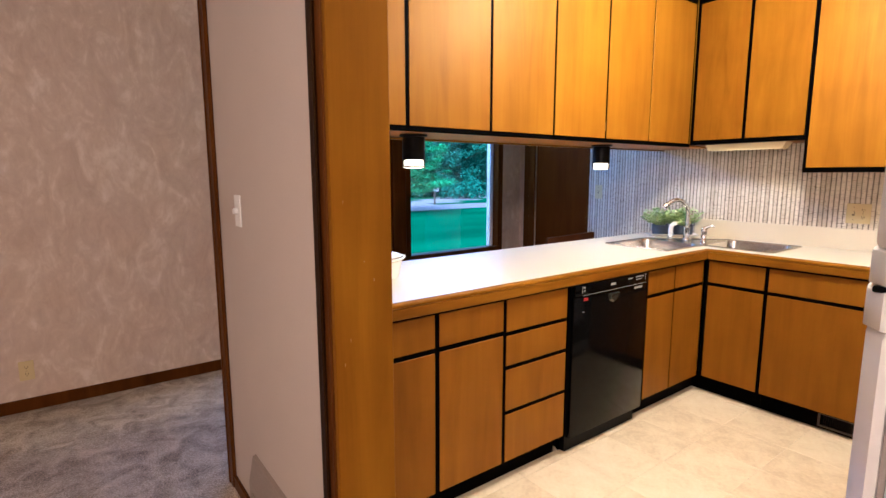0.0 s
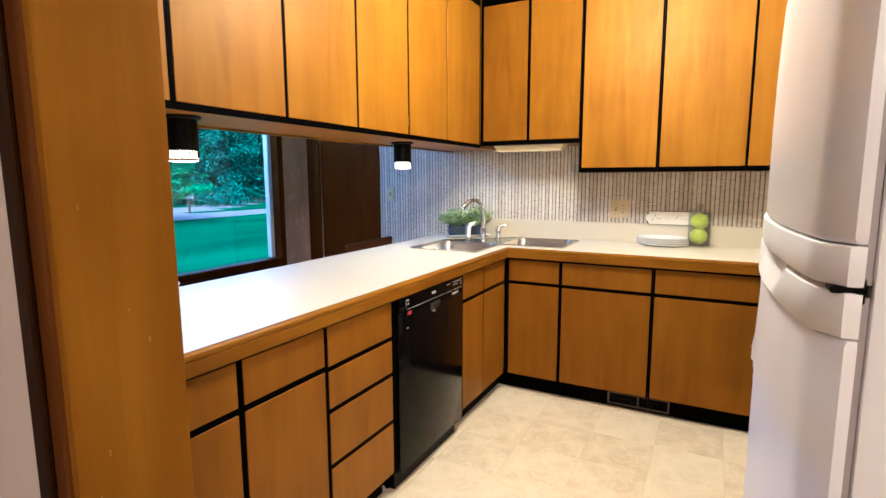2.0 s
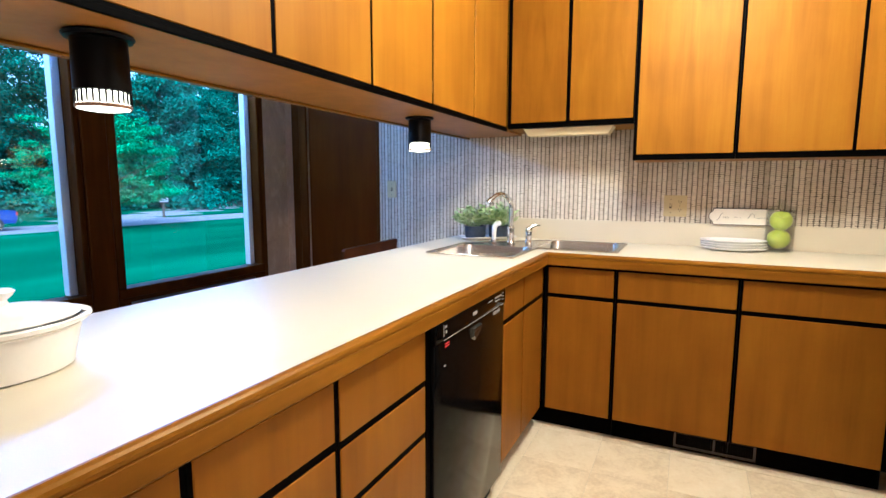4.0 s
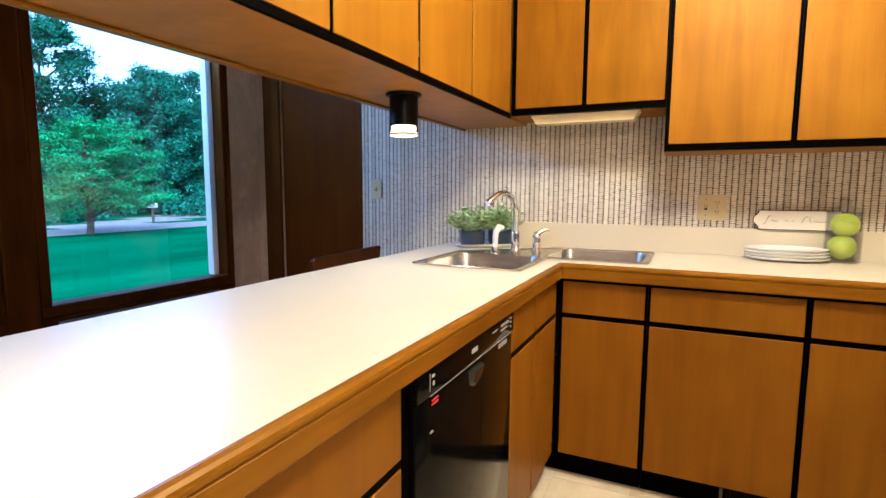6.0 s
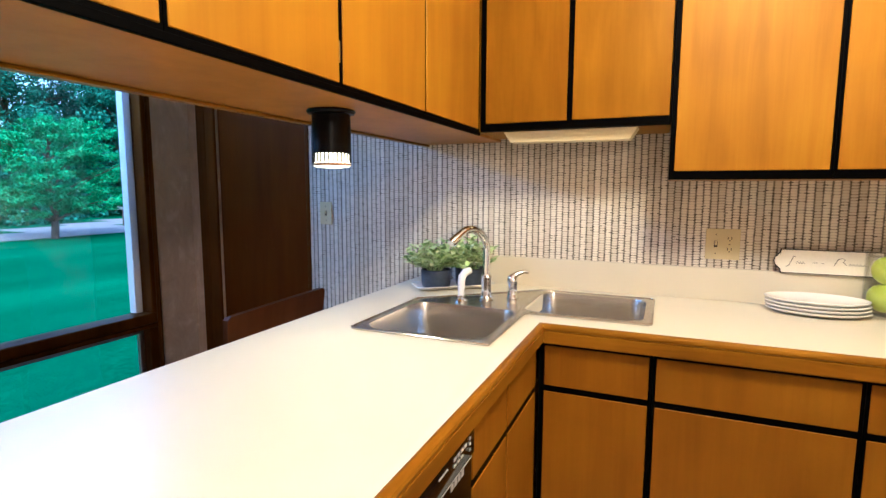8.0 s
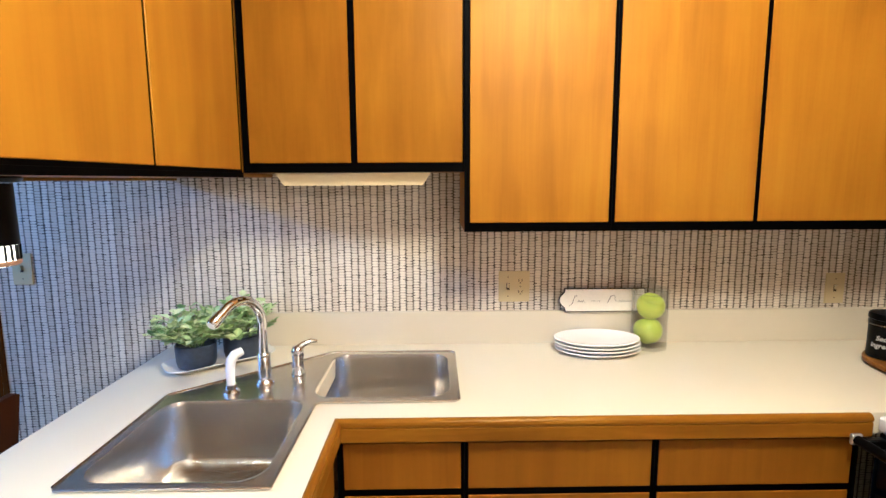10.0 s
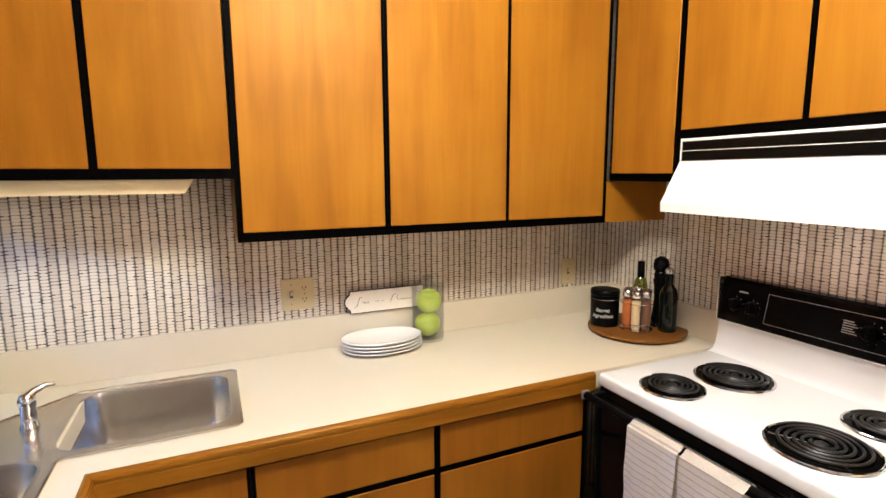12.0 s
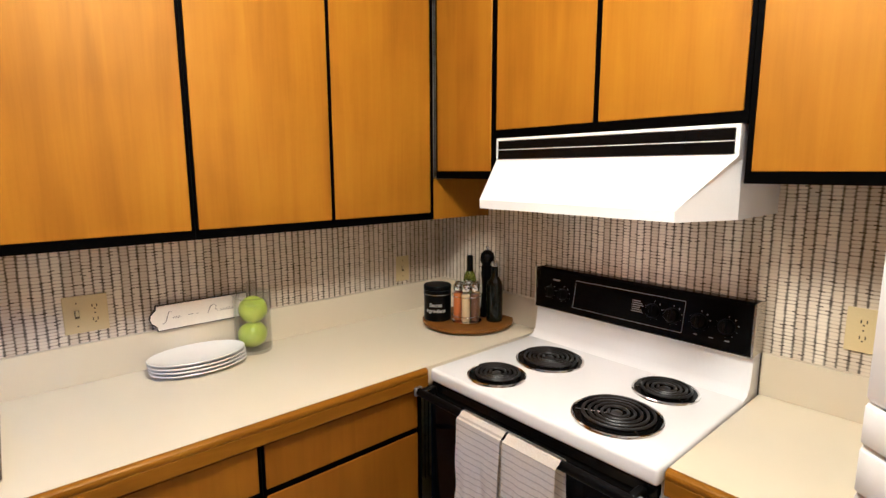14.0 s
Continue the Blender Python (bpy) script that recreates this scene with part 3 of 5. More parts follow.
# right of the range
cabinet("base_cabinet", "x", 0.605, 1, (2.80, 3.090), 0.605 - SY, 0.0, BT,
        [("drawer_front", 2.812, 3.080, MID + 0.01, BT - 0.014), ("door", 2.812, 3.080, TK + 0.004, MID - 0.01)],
        "narrow golden-brown base cabinet beside the range", bg, "cabinet", toe=TK, veneer=BASE_BIRCH)

# ---- worktops ----
bm = bmesh.new()
box(bm, (LF - 0.02, PF + 0.066, 0.0), (LF + 0.10, PF + 0.10, 0.098))
box(bm, (LF + 0.066, PF - 0.02, 0.0), (LF + 0.10, PF + 0.065, 0.098))
structure("trim_toe", bm, BLACK, "black toe board in the corner under the cabinets", "trim")

HOLES = ((3.606, 4.020, 2.134, 2.540), (4.002, 4.388, 1.736, 2.133))


def worktop_cells(rects, z0, z1):
    bm = bmesh.new()
    xs = sorted({x for r_ in rects for x in r_[:2]} | {x for h in HOLES for x in h[:2]})
    ys = sorted({y for r_ in rects for y in r_[2:]} | {y for h in HOLES for y in h[2:]})
    for xa, xb in zip(xs, xs[1:]):
        for ya, yb in zip(ys, ys[1:]):
            cx, cy = (xa + xb) / 2, (ya + yb) / 2
            if any(r_[0] < cx < r_[1] and r_[2] < cy < r_[3] for r_ in rects) and not any(h[0] < cx < h[1] and h[2] < cy < h[3] for h in HOLES):
                for z in (z0, z1):
                    vs = [bm.verts.new(p) for p in ((xa, ya, z), (xb, ya, z), (xb, yb, z), (xa, yb, z))]
                    bm.faces.new(vs if z == z1 else vs[::-1])
    bmesh.ops.remove_doubles(bm, verts=bm.verts, dist=1e-5)
    rim = [e for e in bm.edges if len(e.link_faces) == 1 and e.verts[0].co.z > (z0 + z1) / 2]
    for e in rim:
        a, b = e.verts
        c = [v for v in bm.verts if abs(v.co.z - z0) < 1e-6 and ((v.co - a.co).xy.length < 1e-6 or (v.co - b.co).xy.length < 1e-6)]
        if len(c) == 2:
            p = c[0] if (c[0].co - b.co).xy.length < 1e-6 else c[1]
            q = c[1] if p is c[0] else c[0]
            bm.faces.new((a, b, p, q))
    return bm


CB = 2.775   # far edge of the peninsula
wt = thing("worktop", (3.4, 2.3, BT), "cream laminate L-shaped worktop with rounded oak edge", "worktop")
NOSE = -0.006    # the laminate reaches this far past the cabinet faces
part("laminate_top", worktop_cells([(WX1 + 0.014, EX - 0.002, PF + NOSE, CB), (LF + NOSE, EX - 0.002, SY + 0.002, PF + NOSE)], BT + 0.002, TOP), LAMINATE, wt)


def edge_bar(pts, name="wood_edge"):
    """A moulded wooden nosing along a path of corners, its back on the path, bulging to the right of it."""
    prof = [(0.0, BT - 0.001), (0.013, BT - 0.001), (0.0155, BT + 0.002), (0.016, TOP - 0.0225), (0.0130, TOP - 0.0205), (0.0130, TOP - 0.0190), (0.0165, TOP - 0.0170),
            (0.0170, TOP - 0.011), (0.0150, TOP - 0.0055), (0.0105, TOP - 0.0015), (0.005, TOP + 0.0012), (0.0, TOP + 0.001)]
    bm = bmesh.new()
    loops = []
    P = [Vector(p) for p in pts]
    for i, p in enumerate(P):
        ds = []
        if i:
            ds.append((P[i] - P[i - 1]).normalized())
        if i < len(P) - 1:
            ds.append((P[i + 1] - P[i]).normalized())
        ns = [Vector((d_.y, -d_.x)) for d_ in ds]
        n_ = sum(ns, Vector((0, 0)))
        n_ = n_ / n_.length_squared * len(ns) if len(ns) == 1 else n_ * (2 / n_.length_squared)
        loops.append([(p.x + n_.x * o, p.y + n_.y * o, z) for o, z in prof])
    loft(bm, loops)
    return bm


part("wood_edge", edge_bar([(WX1 + 0.014, PF + NOSE), (LF + NOSE, PF + NOSE), (LF + NOSE, 0.650)]), EDGE_WOOD, wt, "rounded oak nosing, lightly worn")
part("back_edge", one_box((WX1 + 0.014, CB + 0.0005, BT + 0.012), (EX - 0.003, CB + 0.003, TOP - 0.001)), GASKET, wt, "grey laminate edge strip")
part("backsplash", boxes(((EX - 0.021, SY + 0.024, TOP + 0.001), (EX - 0.002, 2.44, TOP + 0.124)), ((3.885, SY + 0.002, TOP + 0.001), (EX - 0.002, SY + 0.022, TOP + 0.124))), SPLASH, wt, "cream laminate upstand")
part("peninsula_back", one_box((WX1 + 0.014, 2.662, 0.0), (EX - 0.01, 2.680, BT)), CAB, wt)
ws = thing("worktop", (2.95, 0.3, BT), "small cream laminate worktop beside the range, oak edge", "worktop")
part("laminate_top", one_box((2.762, SY + 0.002, BT + 0.002), (3.094, 0.612, TOP)), LAMINATE, ws)
part("wood_edge", edge_bar([(3.094, 0.612), (2.762, 0.612)]), EDGE_WOOD, ws)
part("backsplash", one_box((2.762, SY + 0.002, TOP + 0.001), (3.094, SY + 0.022, TOP + 0.124)), SPLASH, ws)
part("end_splash", one_box((2.762, SY + 0.024, TOP + 0.001), (2.776, 0.55, TOP + 0.09)), SPLASH, ws)

# underside of the cabinets over the peninsula
bm = one_box((WX1 + 0.015, NF + 0.010, NB - 0.013), (4.515 - 0.005, 2.735, NB - 0.0005), 0.002)
so = solid("soffit_panel", bm, UNDER_WOOD, "reddish-brown wooden underside panel above the peninsula", "panel")
part("lip", one_box((WX1 + 0.015, 2.712, NB - 0.022), (EX - 0.005, 2.735, NB - 0.0135), 0.002), EDGE_WOOD, so, "pale wooden lip")
part("front_rail", one_box((WX1 + 0.015, NF - 0.001, NB - 0.014), (EF - 0.001, NF + 0.009, NB + 0.0), 0.001), BLACK, so, "black rail under the doors")
# back of the cabinets over the peninsula, towards the window
solid("back_panel", one_box((WX1 + 0.015, 2.736, NB - 0.02), (EX - 0.005, 2.748, UT)), CAB, "plain wooden back of the wall cabinets", "panel")
solid("corner_filler", boxes(((4.202, NF + 0.004, NB + 0.001), (EX - 0.004, 2.732, UT))), CAB, "wooden corner of the wall cabinets", "cabinet")

# ---- dishwasher ----
INK = material("pale_print", (0.34, 0.33, 0.31), 0.6)
RED_LED = material("red_led", (0.25, 0.01, 0.01), 0.4, 0, Emission_Color=(1.0, 0.05, 0.03, 1), Emission_Strength=0.35)
DW0, DW1 = 2.672, 3.270
dw = thing("dishwasher", (2.97, 2.35, 0), "glossy black built-in dishwasher with printed control strip, closed", "dishwasher")
part("filler", one_box((2.646, PF + 0.004, 0.10), (DW0 - 0.002, PF + 0.05, BT - 0.002)), BLACK, dw)
part("filler", one_box((DW1 + 0.002, PF + 0.006, 0.10), (3.290, PF + 0.05, BT - 0.002)), BLACK, dw)
door = part("door", one_box((DW0, PF - 0.008, 0.085), (DW1, PF + 0.03, 0.784), 0.004, 2), BLACK_GLOSS, dw, smooth=True)
panel = part("control_panel", one_box((DW0, PF - 0.014, 0.788), (DW1, PF + 0.03, BT - 0.004), 0.004, 2), BLACK_GLOSS, dw, smooth=True)
part("tub", one_box((DW0 + 0.01, PF + 0.032, 0.0), (DW1 - 0.01, 2.64, BT - 0.006)), BLACK_SATIN, dw)
part("toe_panel", one_box((DW0, PF + 0.06, 0.0), (DW1, PF + 0.075, 0.082)), BLACK, dw)
part("seam_line", one_box((DW0 + 0.05, PF - 0.0155, 0.789), (DW1 - 0.02, PF - 0.014, 0.7899)), INK, panel)
# flap-shaped latch grip
bm = bmesh.new()
cx = 2.975
loft(bm, [[(cx - 0.040, PF - 0.009, 0.772), (cx + 0.040, PF - 0.009, 0.772), (cx + 0.034, PF - 0.009, 0.735), (cx, PF - 0.009, 0.720), (cx - 0.034, PF - 0.009, 0.735)],
          [(cx - 0.034, PF - 0.022, 0.768), (cx + 0.034, PF - 0.022, 0.768), (cx + 0.026, PF - 0.018, 0.742), (cx, PF - 0.015, 0.730), (cx - 0.026, PF - 0.018, 0.742)]])
part("latch", bm, speckled("smoke_plastic", (0.022, 0.022, 0.019), 0.25, 0.05, 100), door, "smoke-grey door latch")
bm = bmesh.new()
for u, w_, z, h in ((2.960, 0.036, 0.817, 0.011), (3.105, 0.040, 0.826, 0.003), (3.160, 0.013, 0.828, 0.006), (3.178, 0.013, 0.828, 0.006), (3.196, 0.013, 0.828, 0.006),
                    (3.214, 0.013, 0.828, 0.006), (3.160, 0.013, 0.815, 0.004), (3.178, 0.013, 0.815, 0.004), (3.196, 0.013, 0.815, 0.004), (3.240, 0.008, 0.832, 0.005),
                    (3.240, 0.008, 0.820, 0.005), (3.240, 0.008, 0.808, 0.004), (2.722, 0.002, 0.818, 0.036), (2.736, 0.012, 0.828, 0.006), (2.738, 0.007, 0.812, 0.009)):
    box(bm, (u - w_ / 2, PF - 0.0152, z - h / 2), (u + w_ / 2, PF - 0.0138, z + h / 2))
part("printed_marks", bm, INK, panel, "small pale printed marks")["kind"] = "stuff"
bm = bmesh.new()
for u in (3.160, 3.178, 3.196, 3.214):
    box(bm, (u - 0.0065, PF - 0.0092, 0.764), (u + 0.0065, PF - 0.0078, 0.776))
box(bm, (2.735, PF - 0.0092, 0.705), (2.748, PF - 0.0078, 0.709))
part("printed_marks", bm, INK, door)["kind"] = "stuff"
part("indicator_light", boxes(((2.742, PF - 0.0094, 0.762), (2.772, PF - 0.0078, 0.766)), ((2.742, PF - 0.0094, 0.770), (2.772, PF - 0.0078, 0.774))), RED_LED, door, "small red lit indicator")

# ---- range ----
SX0, SX1 = 3.100, 3.874
ST = 0.915
SFY = 0.648
HB = 0.703     # line of the oven handle
rg = thing("range", ((SX0 + SX1) / 2, 0.33, 0), "white electric coil range with black oven door and backguard", "range")
part("body", one_box((SX0 + 0.004, SY + 0.01, 0.02), (SX1 - 0.004, SFY - 0.035, ST - 0.045)), ENAMEL, rg)
bm = bmesh.new()
box(bm, (SX0, 0.085, ST - 0.044), (SX1, SFY, ST), 0.010, 3)
cook = part("cooktop", bm, ENAMEL, rg, "white enamel cooktop with rounded edge", True)
part("front_rail", one_box((SX0 + 0.003, SFY - 0.030, ST - 0.075), (SX1 - 0.003, SFY - 0.006, ST - 0.046), 0.003), BLACK_GLOSS, rg)
od = part("oven_door", one_box((SX0 + 0.006, SFY - 0.034, 0.215), (SX1 - 0.006, SFY + 0.004, ST - 0.078), 0.005, 2), BLACK_GLOSS, rg, "glossy black glass oven door", True)
bm = bmesh.new()
tube(bm, [(SX0 + 0.016, HB, 0.852), (SX1 - 0.010, HB, 0.852)], 0.013, 12)
for x in (SX0 + 0.03, SX1 - 0.03):
    box(bm, (x - 0.011, SFY + 0.002, 0.838), (x + 0.011, HB, 0.866), 0.004)
part("handle", bm, BLACK_SATIN, od, "black oven door handle with steel end caps", True)
for x in (SX0 + 0.012, SX1 - 0.006):
    part("end_cap", one_box((x - 0.006, HB - 0.014, 0.838), (x + 0.006, HB + 0.015, 0.867), 0.003), ALU, od)
part("trim_strip", one_box((SX0 + 0.006, SFY - 0.002, 0.205), (SX1 - 0.006, SFY + 0.006, 0.213)), CHROME, od)
part("drawer", one_box((SX0 + 0.006, SFY - 0.034, 0.035), (SX1 - 0.006, SFY, 0.198), 0.006, 2), ENAMEL, rg, "white storage drawer")
part("plinth", one_box((SX0 + 0.03, SFY - 0.09, 0.0), (SX1 - 0.03, SFY - 0.06, 0.033)), BLACK, rg)
# riser behind the burners, sweeping up to the backguard
bm = bmesh.new()
prof = [(0.150, ST - 0.002), (0.122, ST + 0.006), (0.108, ST + 0.025), (0.100, ST + 0.070), (0.096, 1.032), (0.040, 1.032), (0.040, ST - 0.02), (0.150, ST - 0.02)]
loft(bm, [[(x, y, z) for y, z in prof] for x in (SX0 + 0.002, SX1 - 0.002)])
part("riser", bm, ENAMEL, rg, smooth=True)
bm = bmesh.new()
prof = [(0.112, 1.034), (0.084, 1.176), (0.076, 1.184), (0.040, 1.184), (0.040, 1.034)]
loft(bm, [[(x, y, z) for y, z in prof] for x in (SX0 + 0.006, SX1 - 0.006)])
bgd = part("backguard", bm, BLACK_GLOSS, rg, "glossy black backguard with controls")
part("steel_trim", boxes(((SX0, 0.040, 1.034), (SX0 + 0.006, 0.114, 1.186)), ((SX1 - 0.006, 0.040, 1.034), (SX1, 0.114, 1.186)), ((SX0, 0.096, 1.0325), (SX1, 0.116, 1.0345))), STEEL, bgd)


def on_guard(u, v, lift=0.0):
    """A place on the sloping face of the backguard: u from the left end seen from the front, v up it, both in metres."""
    f = v / 0.1447
    return Vector((SX1 - 0.006 - u, 0.112 - 0.028 * f + lift * 0.98, 1.034 + 0.142 * f + lift * 0.19))


def guard_quad(bm, u0, v0, u1, v1, lift=0.0008):
    bm.faces.new([bm.verts.new(on_guard(u, v, lift)) for u, v in ((u0, v0), (u1, v0), (u1, v1), (u0, v1))])


bm = bmesh.new()
for a in ((0.165, 0.022, 0.565, 0.0235), (0.165, 0.121, 0.565, 0.1225), (0.165, 0.022, 0.1665, 0.1225), (0.5635, 0.022, 0.565, 0.1225)):
    guard_quad(bm, *a)
part("inset_line", bm, INK, bgd, "thin pale inset line")
bm = bmesh.new()
for i in range(6):
    guard_quad(bm, 0.392, 0.058 + i * 0.007, 0.432 - 0.006 * (i % 3), 0.0605 + i * 0.007)
guard_quad(bm, 0.062, 0.108, 0.095, 0.113)
for u in (0.60, 0.645, 0.69):
    guard_quad(bm, u, 0.028, u + 0.012, 0.031)
part("printed_marks", bm, INK, bgd)["kind"] = "stuff"


def dial(u, v, r_):
    c = on_guard(u, v)
    bm = lathed([(r_, 0.0), (r_, 0.006), (r_ * 0.86, 0.012), (r_ * 0.8, 0.016)], (0, 0, 0), 20)
    box(bm, (-0.004, -r_ * 0.8, 0.014), (0.004, r_ * 0.8, 0.024), 0.0015)
    bmesh.ops.transform(bm, matrix=Matrix.Translation(c) @ Euler((radians(-79), 0, 0)).to_matrix().to_4x4(), verts=bm.verts)
    k = part("knob", bm, BLACK_SATIN, bgd, smooth=True)
    bm = bmesh.new()
    for i in range(10):
        a = 2 * math.pi * (i + 0.4) / 10
        p, q = r_ * 1.22, r_ * 1.34
        guard_quad(bm, u + p * math.cos(a), v + p * math.sin(a), u + q * math.cos(a) + 0.0015, v + q * math.sin(a) + 0.0015)
    part("dial_ticks", bm, INK, k)


for u, v, r_ in ((0.055, 0.062, 0.022), (0.115, 0.062, 0.022), (0.465, 0.072, 0.024), (0.528, 0.070, 0.024), (0.612, 0.070, 0.024), (0.690, 0.070, 0.024)):
    dial(u, v, r_)


def burner(x, y, r_, turns):
    b = part("drip_pan", lathed([(r_ - 0.006, 0.0045), (r_ - 0.012, 0.002), (r_ - 0.02, 0.0012), (0.02, 0.001)], (x, y, ST + 0.001), 40), BLACK_GLOSS, rg, "black drip pan", True)
    part("trim_ring", lathed([(r_ + 0.001, 0.001), (r_, 0.005), (r_ - 0.003, 0.0065), (r_ - 0.007, 0.004)], (x, y, ST + 0.001), 40), CHROME, b, "chrome trim ring", True)
    pts, n_ = [], 30 * turns
    for i in range(n_ + 1):
        f = i / n_
        rr = 0.020 + (r_ - 0.036) * f
        a = 2 * math.pi * turns * f
        pts.append((x + rr * math.cos(a), y + rr * math.sin(a), ST + 0.013))
    bm = bmesh.new()
    tube(bm, pts, 0.0040, 6)
    lathe(bm, [(0.013, 0.0), (0.015, 0.004), (0.010, 0.007)], (x, y, ST + 0.008), 14)
    part("coil", bm, COIL, b, "black heating coil", True)
    bm = bmesh.new()
    for k in range(3):
        a = 2 * math.pi * k / 3 + 0.5
        tube(bm, [(x, y, ST + 0.006), (x + (r_ - 0.012) * math.cos(a), y + (r_ - 0.012) * math.sin(a), ST + 0.006)], 0.0025, 5)
    part("support", bm, DRIP, b)


burner(3.684, 0.532, 0.093, 4)
burner(3.655, 0.300, 0.114, 5)
burner(3.290, 0.494, 0.118, 5)
burner(3.277, 0.250, 0.093, 4)

# ---- towels ----
TOWEL = material("woven_towel", (0.74, 0.66, 0.54), 0.95)
_t = Nodes(TOWEL)
_c = _t.t.nodes.new("ShaderNodeTexCoord")
_z = _t.add("SeparateXYZ", Vector=_c.outputs["Object"]).outputs[2]
_w = _t.noise(_t.coords((240, 240, 240)), 1.0, 2)
_st = _t.maths("LESS_THAN", _t.maths("FRACT", _t.maths("ADD", _t.maths("MULTIPLY", _z, 52.0), _t.maths("MULTIPLY", _w, 0.12))), 0.15)
_t.colour(_t.mix(_t.maths("MULTIPLY", _st, 0.5), _t.ramp(_w, [(0.3, (0.84, 0.76, 0.64)), (0.7, (0.93, 0.87, 0.76))]), (0.36, 0.29, 0.22)))
_t.bump(_t.maths("ADD", _w, _t.maths("MULTIPLY", _st, -0.6)), 0.2, 0.002)
FRINGE = speckled("towel_fringe", (0.84, 0.77, 0.66), 0.95, 0.1, 200, 0.3)


def towel(x0, x1, z_front, z_back, phase):
    t_ = thing("dish_towel", ((x0 + x1) / 2, 0.69, min(z_front, z_back) - 0.05), "cream striped cotton dish towel with fringe, hung over the oven handle", "towel", "dish towels")
    nu, hz = 14, 0.852
    path = []
    for i in range(13):
        f = i / 12
        path.append((HB + 0.017 + 0.004 * math.sin(6 * f + phase) * f + 0.012 * (1 - f) + 0.020 * f, hz - (1 - f) * 0 - f * (hz - z_front), "f", f))
    path = path[::-1]
    for i in range(1, 7):
        a = math.pi * i / 7
        path.append((HB + 0.0165 * math.cos(a), hz + 0.0165 * math.sin(a), "t", 0))
    for i in range(9):
        f = i / 8
        path.append((HB - 0.0165 - 0.006 * f, hz - f * (hz - z_back), "b", f))
    bm = bmesh.new()
    rows = []
    for y, z, side, f in path:
        row = []
        for k in range(nu + 1):
            u = k / nu
            x = x0 + (x1 - x0) * u
            wave = 0.006 * f * math.sin(2 * math.pi * (1.6 * u) + phase) + 0.003 * f * math.sin(2 * math.pi * 4 * u + 2 * phase)
            row.append(bm.verts.new((x + 0.004 * f * math.sin(5 * z * 9 + phase), y + wave + (0.004 if side == "f" else 0) * f, z + 0.004 * math.sin(3 * u + phase) * f)))
        rows.append(row)
    for a, b in zip(rows, rows[1:]):
        for k in range(nu):
            bm.faces.new((a[k], a[k + 1], b[k + 1], b[k]))
    bmesh.ops.solidify(bm, geom=bm.faces[:], thickness=0.003)
    part("cloth", bm, TOWEL, t_, smooth=True)
    rnd = random.Random(int(phase * 10))
    bm = bmesh.new()
    for zz, yy in ((z_front, HB + 0.040), (z_back, HB - 0.023)):
        for k in range(26):
            x = x0 + 0.004 + (x1 - x0 - 0.008) * k / 25
            l = 0.035 + 0.02 * rnd.random()
            tube(bm, [(x, yy, zz + 0.006), (x + rnd.uniform(-0.004, 0.004), yy + rnd.uniform(-0.004, 0.006), zz - l * 0.5), (x + rnd.uniform(-0.008, 0.008), yy + rnd.uniform(-0.006, 0.01), zz - l)], 0.002, 5)
    part("fringe", bm, FRINGE, t_, "knotted thread fringe", True)["kind"] = "stuff"


towel(3.486, 3.655, 0.560, 0.60, 0.6)
towel(3.308, 3.478, 0.535, 0.61, 2.1)

# ---- range hood ----
HOOD_GLOW = material("hood_glow", (1, 0.85, 0.7), 0.4, 0, Emission_Color=(1.0, 0.66, 0.46, 1), Emission_Strength=2.0)
HX0, HX1 = 3.096, 3.872
hd = thing("range_hood", (3.48, 0.25, 1.437), "white enamelled range hood with black vent strip", "range hood")
bm = bmesh.new()


def hood_loop(z, yf, inset):
    return [(HX0, SY + 0.004, z), (HX1, SY + 0.004, z), (HX1, SF - 0.02, z), (HX1 - inset, yf, z), (HX0 + inset, yf, z), (HX0, SF - 0.02, z)]


loft(bm, [hood_loop(1.437, 0.498, 0.074), hood_loop(1.464, 0.500, 0.074), hood_loop(1.585, 0.352, 0.004), hood_loop(1.592, 0.346, 0.002), hood_loop(1.664, 0.346, 0.002)])
part("canopy", bm, ENAMEL, hd)
st_ = part("vent_strip", one_box((HX0 + 0.012, 0.344, 1.594), (HX1 - 0.012, 0.350, 1.654), 0.001), BLACK_GLOSS, hd, "glossy black vent strip")
part("pale_line", boxes(((HX0 + 0.012, 0.3502, 1.624), (HX1 - 0.012, 0.3512, 1.6258)), ((HX0 + 0.006, 0.344, 1.656), (HX1 - 0.006, 0.3515, 1.660)),
                        ((HX0 + 0.006, 0.344, 1.594), (HX0 + 0.010, 0.3515, 1.656)), ((HX1 - 0.010, 0.344, 1.594), (HX1 - 0.006, 0.3515, 1.656))), WHITE_PLASTIC, st_)

lamp_ = part("lamp_lens", one_box((3.40, 0.20, 1.430), (3.56, 0.30, 1.4365), 0.002), HOOD_GLOW, hd, "small warm lit hood lamp lens")
hood_bulb = new("hood_bulb", bpy.data.lights.new("hood_bulb", "AREA"))
hood_bulb.data.shape, hood_bulb.data.size, hood_bulb.data.size_y, hood_bulb.data.energy, hood_bulb.data.color = "RECTANGLE", 0.15, 0.09, 0.5, (1.0, 0.60, 0.42)
hood_bulb.matrix_world = look((3.48, 0.25, 1.426), (3.48, 0.20, 0.9))

